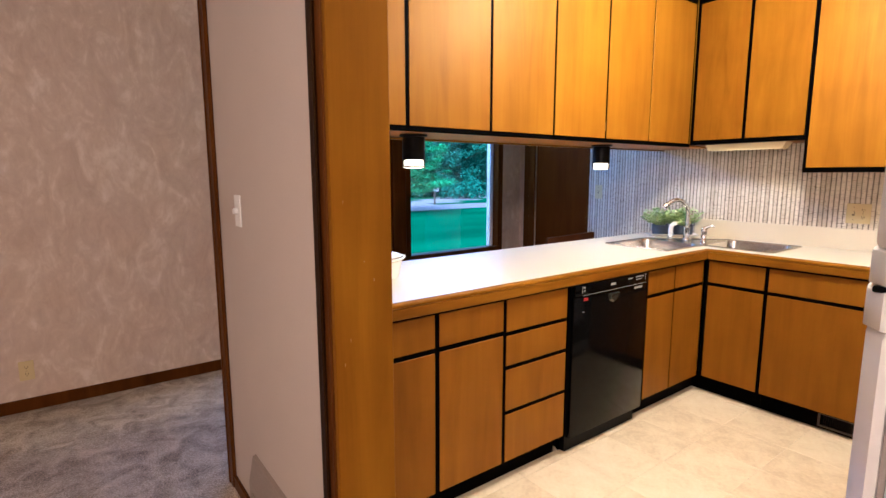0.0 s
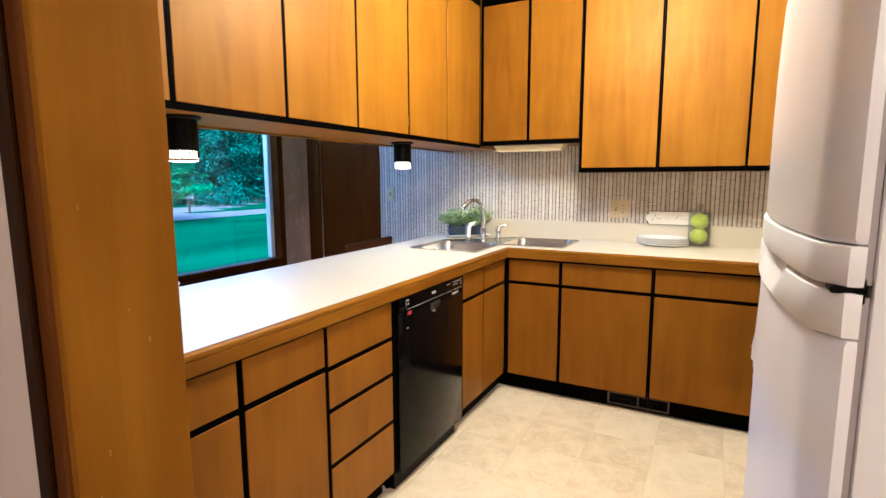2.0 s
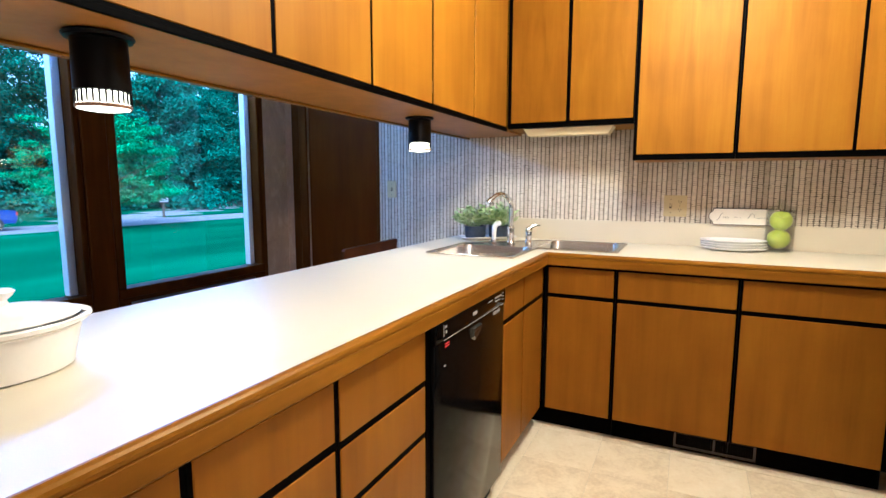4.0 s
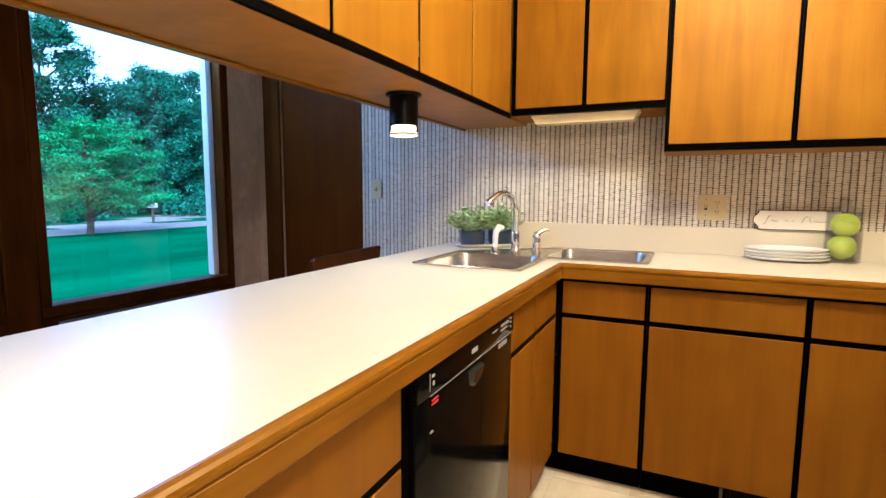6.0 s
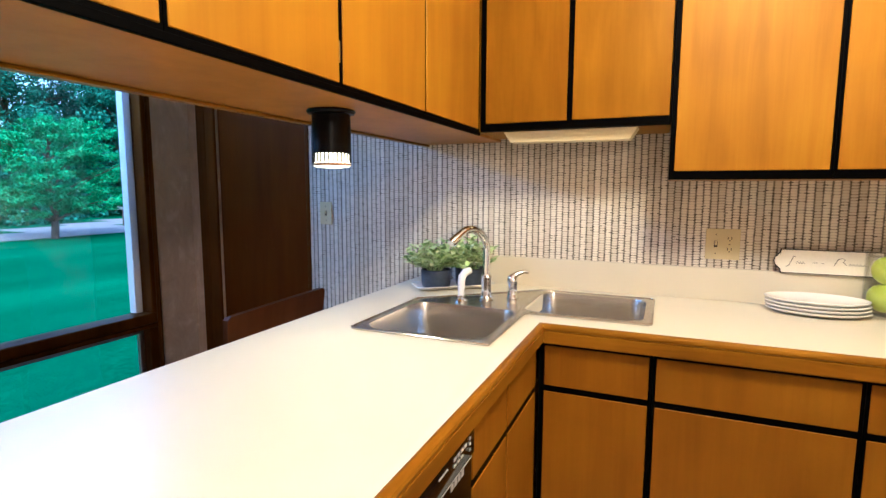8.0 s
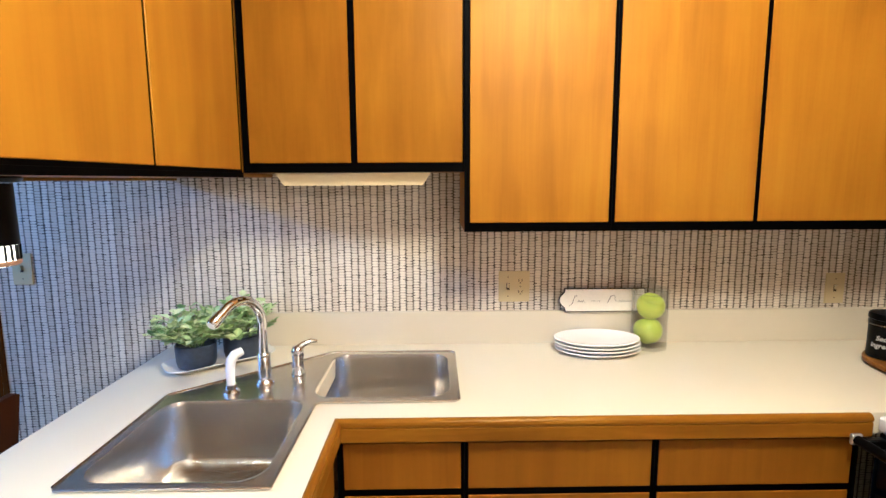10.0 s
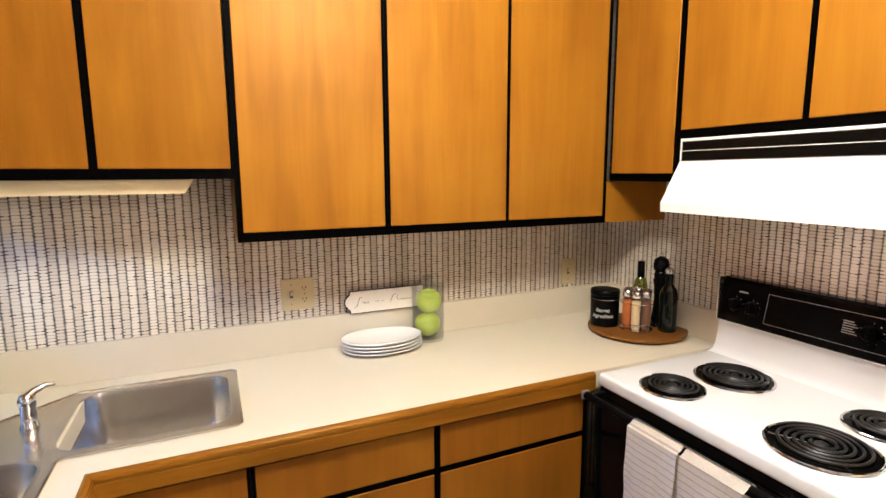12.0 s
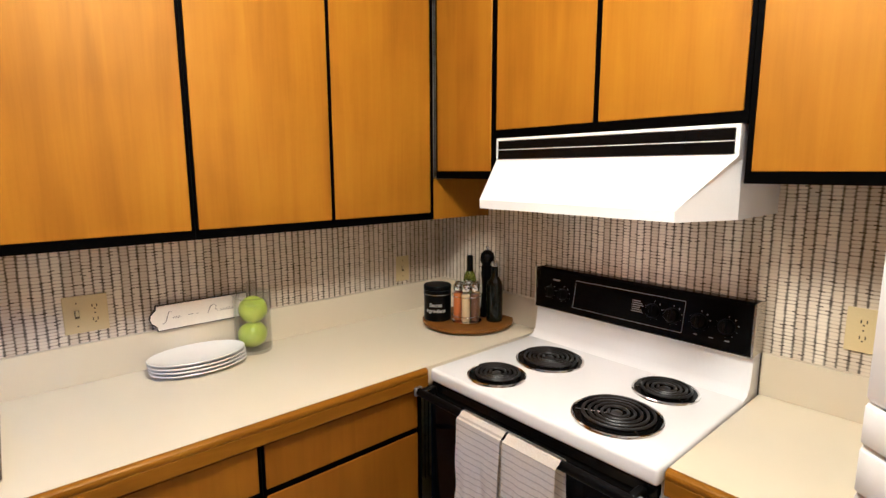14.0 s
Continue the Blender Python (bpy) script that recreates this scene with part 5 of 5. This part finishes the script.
bm = bmesh.new()
loft(bm, [oval(CC, r_ * 0.83, z * 0.88) for r_, z in ((0.120, 0.0), (0.128, 0.004), (0.140, 0.05), (0.150, 0.088), (0.163, 0.094), (0.165, 0.102), (0.158, 0.105), (0.146, 0.100), (0.135, 0.06), (0.11, 0.012))])
part("dish", bm, CERAMIC, cs, smooth=True)
for sx in (-1, 1):
    bm = bmesh.new()
    lug = []
    for k, z in ((0.0, 0.083), (1.0, 0.085), (1.06, 0.089), (1.0, 0.0935), (0.0, 0.093)):
        lug.append([(CC[0] + sx * (0.112 + 0.026 * k * math.cos(a * math.pi / 10)), CC[1] + 0.055 * math.sin(a * math.pi / 10) * (0.9 + 0.1 * k), CC[2] + z) for a in range(-5, 6)])
    loft(bm, lug)
    part("lug", bm, CERAMIC, cs, "flat cream side lug", True)
bm = bmesh.new()
loft(bm, [oval(CC, r_ * 0.83, z * 0.88) for r_, z in ((0.145, 0.1055), (0.148, 0.108), (0.135, 0.117), (0.09, 0.128), (0.045, 0.134), (0.022, 0.137), (0.018, 0.146), (0.030, 0.156), (0.034, 0.163), (0.026, 0.168))])
part("lid", bm, CERAMIC, cs, "cream lid with flat knob", True)

# ---- lamps under the cabinets ----
LAMP_GLOW = material("lamp_glow", (1, 0.9, 0.75), 0.4, 0, Emission_Color=(1.0, 0.80, 0.52, 1), Emission_Strength=6.0)

AMBER = material("amber_bezel", (0.26, 0.14, 0.08), 0.35)


def can_light(x, y):
    c = (x, y, NB - 0.0135)
    l = thing("spot_light", (x, y, NB - 0.19), "black cylinder downlight, lit, under the wall cabinets", "ceiling lamp", "downlights over the peninsula")
    part("flange", lathed([(0.062, -0.0005), (0.064, -0.004), (0.060, -0.010), (0.05, -0.011)], c, 30), BLACK_SATIN, l, smooth=True)
    part("cylinder", lathed([(0.050, -0.012), (0.051, -0.111), (0.048, -0.112), (0.047, -0.10), (0.02, -0.03)], c, 32), BLACK_SATIN, l, smooth=True)
    part("lens_ring", lathed([(0.044, -0.112), (0.0475, -0.114), (0.0475, -0.136), (0.044, -0.137)], c, 36), LAMP_GLOW, l, "lit ribbed lens ring")
    bm = bmesh.new()
    for i in range(28):
        a = 2 * math.pi * i / 28
        box(bm, (c[0] + 0.0490 * math.cos(a) - 0.0015, c[1] + 0.0490 * math.sin(a) - 0.0015, c[2] - 0.136), (c[0] + 0.0490 * math.cos(a) + 0.0015, c[1] + 0.0490 * math.sin(a) + 0.0015, c[2] - 0.112))
    part("baffle_ribs", bm, BLACK_SATIN, l, "black baffle ribs")
    part("bezel", lathed([(0.0475, -0.1365), (0.0506, -0.138), (0.0506, -0.1425), (0.0490, -0.1445), (0.0468, -0.1435)], c, 36, False, False), AMBER, l, "amber-brown lens bezel", True)
    part("lens", lathed([(0.0466, -0.1400), (0.0466, -0.1450), (0.030, -0.1480)], c, 32), LAMP_GLOW, l, "lit frosted lens")
    p = new("spot_bulb", bpy.data.lights.new("spot_bulb", "SPOT"))
    p.data.energy, p.data.color, p.data.spot_size, p.data.spot_blend, p.data.shadow_soft_size = 4.5, WARM, radians(115), 0.6, 0.03
    p.matrix_world = look((x, y, c[2] - 0.156), (x, y, 0))


can_light(2.090, 2.505)
can_light(3.470, 2.520)

ul_ = thing("undercabinet_light", (4.30, 2.04, NB - 0.04), "cream under-cabinet light fitting with tapered ends", "lamp")
bm = bmesh.new()
loft(bm, [[(4.235, y0, NB - 0.001), (4.335, y0, NB - 0.001), (4.335, y1, NB - 0.001), (4.235, y1, NB - 0.001)] if z else [(4.245, y0 + 0.025, NB - 0.040), (4.325, y0 + 0.025, NB - 0.040), (4.325, y1 - 0.025, NB - 0.040), (4.245, y1 - 0.025, NB - 0.040)]
          for z, y0, y1 in ((1, 1.800, 2.278), (0, 1.800, 2.278))])
part("housing", bm, speckled("cream_metal", (0.72, 0.60, 0.34), 0.4, 0.02, 100), ul_)

# ---- switch and socket plates ----
SLOT = material("dark_slot", (0.05, 0.035, 0.02), 0.6)


def plate(name, label, m, w_, h_, gangs, mat=BONE):
    """A wall plate drawn in the xz plane, facing -y, and set on the wall by m."""
    p = thing(name, m.translation, label, "wall plate", "switch and socket plates")
    WORLD[p] = Matrix.Translation(m.translation)

    def put(nm, bm, mt, par, lab=""):
        bmesh.ops.transform(bm, matrix=m, verts=bm.verts)
        return part(nm, bm, mt, par, lab)

    put("cover", one_box((-w_ / 2, -0.006, -h_ / 2), (w_ / 2, -0.0005, h_ / 2), 0.002, 2), mat, p)
    for x, kind in gangs:
        if kind == "switch":
            put("toggle", boxes(((x - 0.004, -0.016, -0.003), (x + 0.004, -0.0062, 0.012))), mat, p)
            put("slot", boxes(((x - 0.006, -0.0066, -0.012), (x + 0.006, -0.0061, 0.013))), SLOT, p)
        elif kind == "dimmer":
            bm = lathed([(0.011, 0.0), (0.011, 0.012), (0.009, 0.015)], (0, 0, 0), 18)
            bmesh.ops.transform(bm, matrix=pose(x, -0.0062, 0.0, 90, 0, 0), verts=bm.verts)
            put("dimmer_knob", bm, mat, p, "round dimmer knob")
        else:
            for z in (0.021, -0.021):
                put("socket", boxes(((x - 0.015, -0.0072, z - 0.013), (x + 0.015, -0.0061, z + 0.013))), mat, p)
                for s in (-0.006, 0.006):
                    put("slot", boxes(((x + s - 0.0014, -0.0076, z - 0.002), (x + s + 0.0014, -0.0070, z + 0.007))), SLOT, p)
                put("earth_hole", boxes(((x - 0.0022, -0.0076, z - 0.009), (x + 0.0022, -0.0070, z - 0.005))), SLOT, p)
        for z in (0.036, -0.036) if kind == "switch" else ((0.0,) if kind == "socket" else ()):
            put("screw", boxes(((x - 0.002, -0.0066, z - 0.002), (x + 0.002, -0.0060, z + 0.002))), SLOT, p)
    return p


E_WALL = lambda y, z: pose(EX, y, z, 0, 0, -90)
plate("switch_plate", "bone plastic double plate with switch and socket on bamboo paper", E_WALL(1.494, 1.125), 0.116, 0.116, [(-0.023, "switch"), (0.023, "socket")])
plate("switch_plate", "bone plastic single switch plate in the corner", E_WALL(0.283, 1.109), 0.072, 0.116, [(0, "switch")])
plate("switch_plate", "bone single switch plate near the dark door", E_WALL(3.300, 1.205), 0.072, 0.116, [(0, "switch")])
plate("socket_plate", "bone plastic socket plate beside the range", pose(2.880, SY, 1.150, 0, 0, 180), 0.074, 0.116, [(0, "socket")])
plate("dimmer_plate", "white plate with a bone dimmer knob on the partition", pose(WX0, 2.475, 1.226, 0, 0, -90), 0.07, 0.114, [(0, "dimmer")], WHITE_PLASTIC)
plate("socket_plate", "pale socket plate on sponged wallpaper near the floor", pose(0.557, NY, 0.24, 0, 0, 0), 0.07, 0.114, [(0, "socket")])

# ---- air vents ----
VENT = speckled("taupe_metal", (0.26, 0.21, 0.18), 0.5, 0.05, 100)
vg = thing("wall_register", (WX0 - 0.02, 2.06, 0.0), "taupe metal air return cover low on the white wall", "vent")
bm = bmesh.new()
loft(bm, [[(WX0 - 0.0005, y, 0.002), (WX0 - 0.030, y, 0.002), (WX0 - 0.030, y, 0.20), (WX0 - 0.012, y, 0.295), (WX0 - 0.0005, y, 0.300)] for y in (1.76, 2.440)])
part("cover", bm, VENT, vg)
for i in range(7):
    part("louvre", boxes(((WX0 - 0.034, 1.80, 0.03 + 0.022 * i), (WX0 - 0.0305, 2.40, 0.040 + 0.022 * i))), VENT, vg)
vt = thing("toe_kick_register", (3.965, 1.26, 0.02), "brown metal floor register in the black toe kick", "vent")
KX = LF + 0.065
part("frame", boxes(((KX - 0.004, 1.095, 0.012), (KX - 0.0005, 1.105, 0.090)), ((KX - 0.004, 1.420, 0.012), (KX - 0.0005, 1.430, 0.090)), ((KX - 0.004, 1.105, 0.012), (KX - 0.0005, 1.420, 0.022)),
                    ((KX - 0.004, 1.105, 0.080), (KX - 0.0005, 1.420, 0.090)), ((KX - 0.004, 1.257, 0.022), (KX - 0.0005, 1.266, 0.080))), speckled("dark_brown_metal", (0.075, 0.055, 0.042), 0.5, 0.1, 100), vt)
for i in range(30):
    part("fin", boxes(((KX - 0.003, 1.112 + 0.010 * i, 0.022), (KX - 0.001, 1.115 + 0.010 * i, 0.080))), BLACK_SATIN, vt)

# ---- chair in the dining area ----
ch = thing("dining_chair", (3.80, 3.25, 0), "dark reddish wooden dining chair with solid backrest", "chair")
bm = bmesh.new()
loft(bm, [[(3.57, 3.035 + dy, 0.60), (4.07, 3.035 + dy, 0.60), (4.085, 3.005 + dy, 0.905), (4.07, 3.003 + dy, 0.915), (3.57, 3.003 + dy, 0.905), (3.555, 3.005 + dy, 0.895)] for dy in (0.0, 0.022)])
part("backrest", bm, CHAIR_WOOD, ch)
part("seat", one_box((3.59, 3.06, 0.43), (4.05, 3.49, 0.465), 0.01, 2), CHAIR_WOOD, ch)
for x, y, zt in ((3.61, 3.045, 0.60), (4.03, 3.045, 0.60), (3.61, 3.46, 0.43), (4.03, 3.46, 0.43)):
    part("leg", tubed([(x, y, 0.0), (x, y, zt)], 0.018, 8, [0.014, 0.02]), CHAIR_WOOD, ch)

# ---- ceiling fitting of the kitchen ----
cl = thing("ceiling_light", (3.08, 1.34, CEIL - 0.05), "small black ceiling light fitting with bare bulb, lit", "ceiling lamp")
part("canopy", lathed([(0.07, 0.0), (0.07, -0.012), (0.02, -0.03)], (3.08, 1.34, CEIL - 0.001), 24), BLACK_SATIN, cl)
part("stem", tubed([(3.08, 1.34, CEIL - 0.03), (3.08, 1.34, CEIL - 0.05)], 0.012, 8), BLACK_SATIN, cl)

# ---- outdoors: trees, mailbox, car ----
BARK = speckled("bark", (0.055, 0.042, 0.033), 0.9, 0.3, 25, 0.6, 4, 0.2)


def foliage_material(name, a, b, c):
    m = material(name, b, 0.8, 0, Specular_IOR_Level=0.08)
    n = Nodes(m)
    r_ = n.t.nodes.new("ShaderNodeNewGeometry").outputs["Random Per Island"]
    n.colour(n.ramp(r_, [(0.0, a), (0.55, b), (1.0, c)]))
    return m


LEAF_NEAR = foliage_material("maple_leaf", (0.016, 0.15, 0.060), (0.028, 0.22, 0.085), (0.055, 0.32, 0.13))
LEAF_FAR = foliage_material("oak_leaf", (0.010, 0.078, 0.052), (0.018, 0.122, 0.082), (0.038, 0.195, 0.132))


def leaf_cloud(name, blobs, count, size, seed, mat, parent):
    """Many small leaves scattered through flattened sprays, mostly lying flat."""
    g_ = np.random.default_rng(seed)
    w_ = np.array([b[3] * b[3] for b in blobs])
    pick = g_.choice(len(blobs), count, p=w_ / w_.sum())
    B = np.array(blobs)[pick]
    d_ = g_.normal(size=(count, 3))
    d_ /= np.linalg.norm(d_, axis=1)[:, None]
    rad = g_.uniform(0.0, 1.0, count) ** 0.5
    c = B[:, :3] + d_ * rad[:, None] * B[:, [3, 3, 4]] * (1 + 0.15 * g_.normal(size=(count, 1)))
    n_ = 0.35 * d_ + 0.55 * g_.normal(size=(count, 3)) + np.array([0, 0, 0.8])
    n_ /= np.linalg.norm(n_, axis=1)[:, None]
    u = np.cross(n_, g_.normal(size=(count, 3)))
    u /= np.linalg.norm(u, axis=1)[:, None]
    v = np.cross(n_, u)
    s = size * g_.uniform(0.6, 1.5, count)[:, None]
    verts = np.stack([c - u * s, c + v * s * 0.6, c + u * s, c - v * s * 0.6], 1).reshape(-1, 3)
    faces = np.arange(count * 4).reshape(-1, 4)
    me = bpy.data.meshes.new(name)
    me.from_pydata(verts.tolist(), [], faces.tolist())
    me.materials.append(mat)
    ob = new(name, me)
    ob.parent = parent
    return ob


def tree(name, label, h, spread, seed, mat, count, leaf, low=0.2, trunk=0.16, limbs=18, sprays=15, flat=0.38):
    """Trunk, rising limbs, and sprays of leaves strung along the outer part of every limb."""
    rnd = random.Random(seed)
    t_ = thing(name, (0, 0, 0), label, "tree", "trees past the lawn")
    bm = bmesh.new()
    tube(bm, [(0, 0, 0), (0.02 * h, 0, h * 0.25), (0.0, 0.02 * h, h * 0.5), (0.02, 0, h * 0.85)], 0.1, 9, [trunk * 1.25, trunk, trunk * 0.7, trunk * 0.2])
    blobs = []
    for i in range(limbs):
        f = low + (0.95 - low) * (i + 0.5) / limbs
        a = i * 2.4 + rnd.uniform(-0.4, 0.4)
        q = (f - low) / (1 - low)
        k = (math.sin(math.pi * min(1, q * 0.80 + 0.20)) ** 0.65) * spread * rnd.uniform(0.82, 1.05)
        tip = Vector((k * math.cos(a), k * math.sin(a), f * h + 0.05 * h * rnd.uniform(-0.5, 1.0)))
        root = Vector((0, 0, max(h * 0.14, tip.z - k * rnd.uniform(0.45, 0.9))))
        bend = root.lerp(tip, 0.5) + Vector((0, 0, 0.04 * h))
        tube(bm, [root, bend, tip], 0.02, 5, [trunk * 0.38, trunk * 0.2, trunk * 0.04])
        for j in range(sprays):
            t = 0.30 + 0.74 * (j + rnd.random()) / sprays
            p = root.lerp(bend, t * 2) if t < 0.5 else bend.lerp(tip, t * 2 - 1)
            off = spread * 0.20
            p = p + Vector((rnd.uniform(-off, off), rnd.uniform(-off, off), rnd.uniform(-0.4, 0.6) * off))
            br = spread * rnd.uniform(0.07, 0.17)
            blobs.append((p.x, p.y, p.z, br, br * flat * rnd.uniform(0.75, 1.3)))
    part("trunk", bm, BARK, t_)
    leaf_cloud("crown", blobs, count, leaf, seed, mat, t_)
    return t_


yard = tree("maple_tree", "broad young maple tree with dense green crown on the lawn", 5.4, 3.5, 5, LEAF_NEAR, 52000, 0.050, 0.26, 0.13, 22, 14)
yard.location = (16.5, 26.7, GZ)
oaks = [tree("oak_tree", "tall dark green broadleaf tree at the edge of the woods", h_, s_, k_, LEAF_FAR, 85000, 0.105, 0.06, 0.3, 30, 18, 0.72) for h_, s_, k_ in ((15.2, 6.3, 21), (14.6, 6.6, 22), (11.0, 5.6, 23))]
spots = [(26.0, 48, 0), (38.5, 50, 1), (15, 47, 1), (47, 50, 1), (52, 47, 2), (5, 48, 1), (-4, 50, 0), (28, 62, 2), (18, 60, 2), (41, 62, 2), (52, 60, 0), (61, 56, 1), (10, 60, 0), (70, 52, 1), (33, 45, 2), (45, 42, 2), (57, 38, 1), (-14, 52, 1), (0, 62, 1)]
used = set()
for i, (x, y, k) in enumerate(spots):
    m = pose(x, y, GZ, 0, 0, 67 * i)
    if k in used:
        copy_thing(oaks[k], m)
    else:
        used.add(k)
        oaks[k].matrix_basis = m
# undergrowth along the far side of the road
rnd = random.Random(8)
bl_ = []
for i in range(90):
    x = -25 + i * 1.1
    y = 41 + 3 * math.sin(i * 0.7) + rnd.uniform(-1, 1) + (0.0 if x < 30 else -0.10 * (x - 30))
    r_ = rnd.uniform(1.0, 2.2)
    bl_.append((x, y, GZ + r_ * 0.55, r_ * 1.2, r_))
for i in range(26):
    x = -8 + i * 0.95
    if 11.0 < x < 15.0 or x > 16.5:
        continue
    r_ = rnd.uniform(0.4, 0.9)
    bl_.append((x, 33.2 + rnd.uniform(-0.6, 0.9), GZ + r_ * 0.5, r_ * 1.3, r_))
cl_ = leaf_cloud("shrubs", bl_, 60000, 0.12, 77, LEAF_FAR, None)
tagged(cl_, "low tangled green shrubs along the woods' edge", "shrubs", "", "stuff")

mb = thing("mailbox", (23.38, 31.9, GZ), "pale mailbox on a timber post by the driveway", "mailbox")
part("post", one_box((23.32, 31.84, GZ), (23.44, 31.96, GZ + 1.0), 0.01), BARK, mb)
bm = bmesh.new()
loft(bm, [[(x, 31.9 + 0.16 * math.cos(a * math.pi / 8) if a < 9 else 31.9, GZ + 1.16 + 0.16 * math.sin(a * math.pi / 8)) for a in range(9)] + [(x, 31.74, GZ + 1.0), (x, 32.06, GZ + 1.0)] for x in (23.14, 23.62)])
part("box", bm, speckled("mailbox_grey", (0.36, 0.37, 0.40), 0.5), mb)

CAR_BLUE = material("blue_car_paint", (0.02, 0.06, 0.28), 0.25, 0.3)
CAR_GLASS = material("car_glass", (0.02, 0.025, 0.03), 0.05)
TYRE = material("tyre", (0.015, 0.015, 0.015), 0.8)
car = thing("car", (11.9, 30.0, GZ), "blue parked saloon car on the road", "car")
prof = [(-2.2, 0.35), (2.15, 0.35), (2.25, 0.62), (2.2, 0.92), (1.45, 1.0), (0.75, 1.40), (-0.55, 1.43), (-1.35, 1.02), (-2.1, 0.90), (-2.28, 0.6)]
bm = bmesh.new()
loft(bm, [[(11.9 + x, 30.0 + s_, GZ + z) for x, z in prof] for s_ in (-0.86, 0.86)])
part("body", bm, CAR_BLUE, car)
bm = bmesh.new()
loft(bm, [[(11.9 + x, 30.0 - 0.872 + dy, GZ + z) for x, z in ((1.20, 1.03), (0.70, 1.34), (-0.50, 1.37), (-1.1, 1.03))] for dy in (0.0, 0.01)])
part("side_window", bm, CAR_GLASS, car)
for x in (-1.35, 1.35):
    for s_ in (-0.80, 0.80):
        bm = lathed([(0.20, -0.1), (0.32, -0.1), (0.33, 0.0), (0.32, 0.1), (0.20, 0.1)], (0, 0, 0), 24)
        bmesh.ops.transform(bm, matrix=pose(11.9 + x, 30.0 + s_, GZ + 0.33, 90, 0, 0), verts=bm.verts)
        w_ = part("wheel", bm, TYRE, car)
        bm = lathed([(0.05, 0.105), (0.19, 0.102), (0.19, -0.102), (0.05, -0.105)], (0, 0, 0), 16)
        bmesh.ops.transform(bm, matrix=pose(11.9 + x, 30.0 + s_, GZ + 0.33, 90, 0, 0), verts=bm.verts)
        part("rim", bm, ALU, w_)
part("tail_light", one_box((14.08, 29.13, GZ + 0.70), (14.16, 29.40, GZ + 0.85), 0.01), material("tail_red", (0.35, 0.02, 0.02), 0.3), car)

# ---- floor tiles, last ----
TILE = 0.305
gap = 0.0007
bm = bmesh.new()
box(bm, (-TILE / 2 + gap, -TILE / 2 + gap, -0.004), (TILE / 2 - gap, TILE / 2 - gap, 0.0), 0.0006)
tile_me = bpy.data.meshes.new("tile")
bm.to_mesh(tile_me)
bm.free()
tile_me.materials.append(VINYL)
floor_base = bpy.data.objects["floor_base"]
ny = 0
y = PF + 0.30 - TILE / 2
while y > SY - 0.1:
    x = LF + 0.30 - TILE / 2
    while x > 1.40 + TILE / 2 - 0.02:
        ob = new("tile", tile_me)
        ob.parent = floor_base
        ob.location = (x, y, 0)
        ob.rotation_euler = (0, 0, radians(90 * ((int(x * 7) + int(y * 11)) % 4)))
        x -= TILE
    y -= TILE
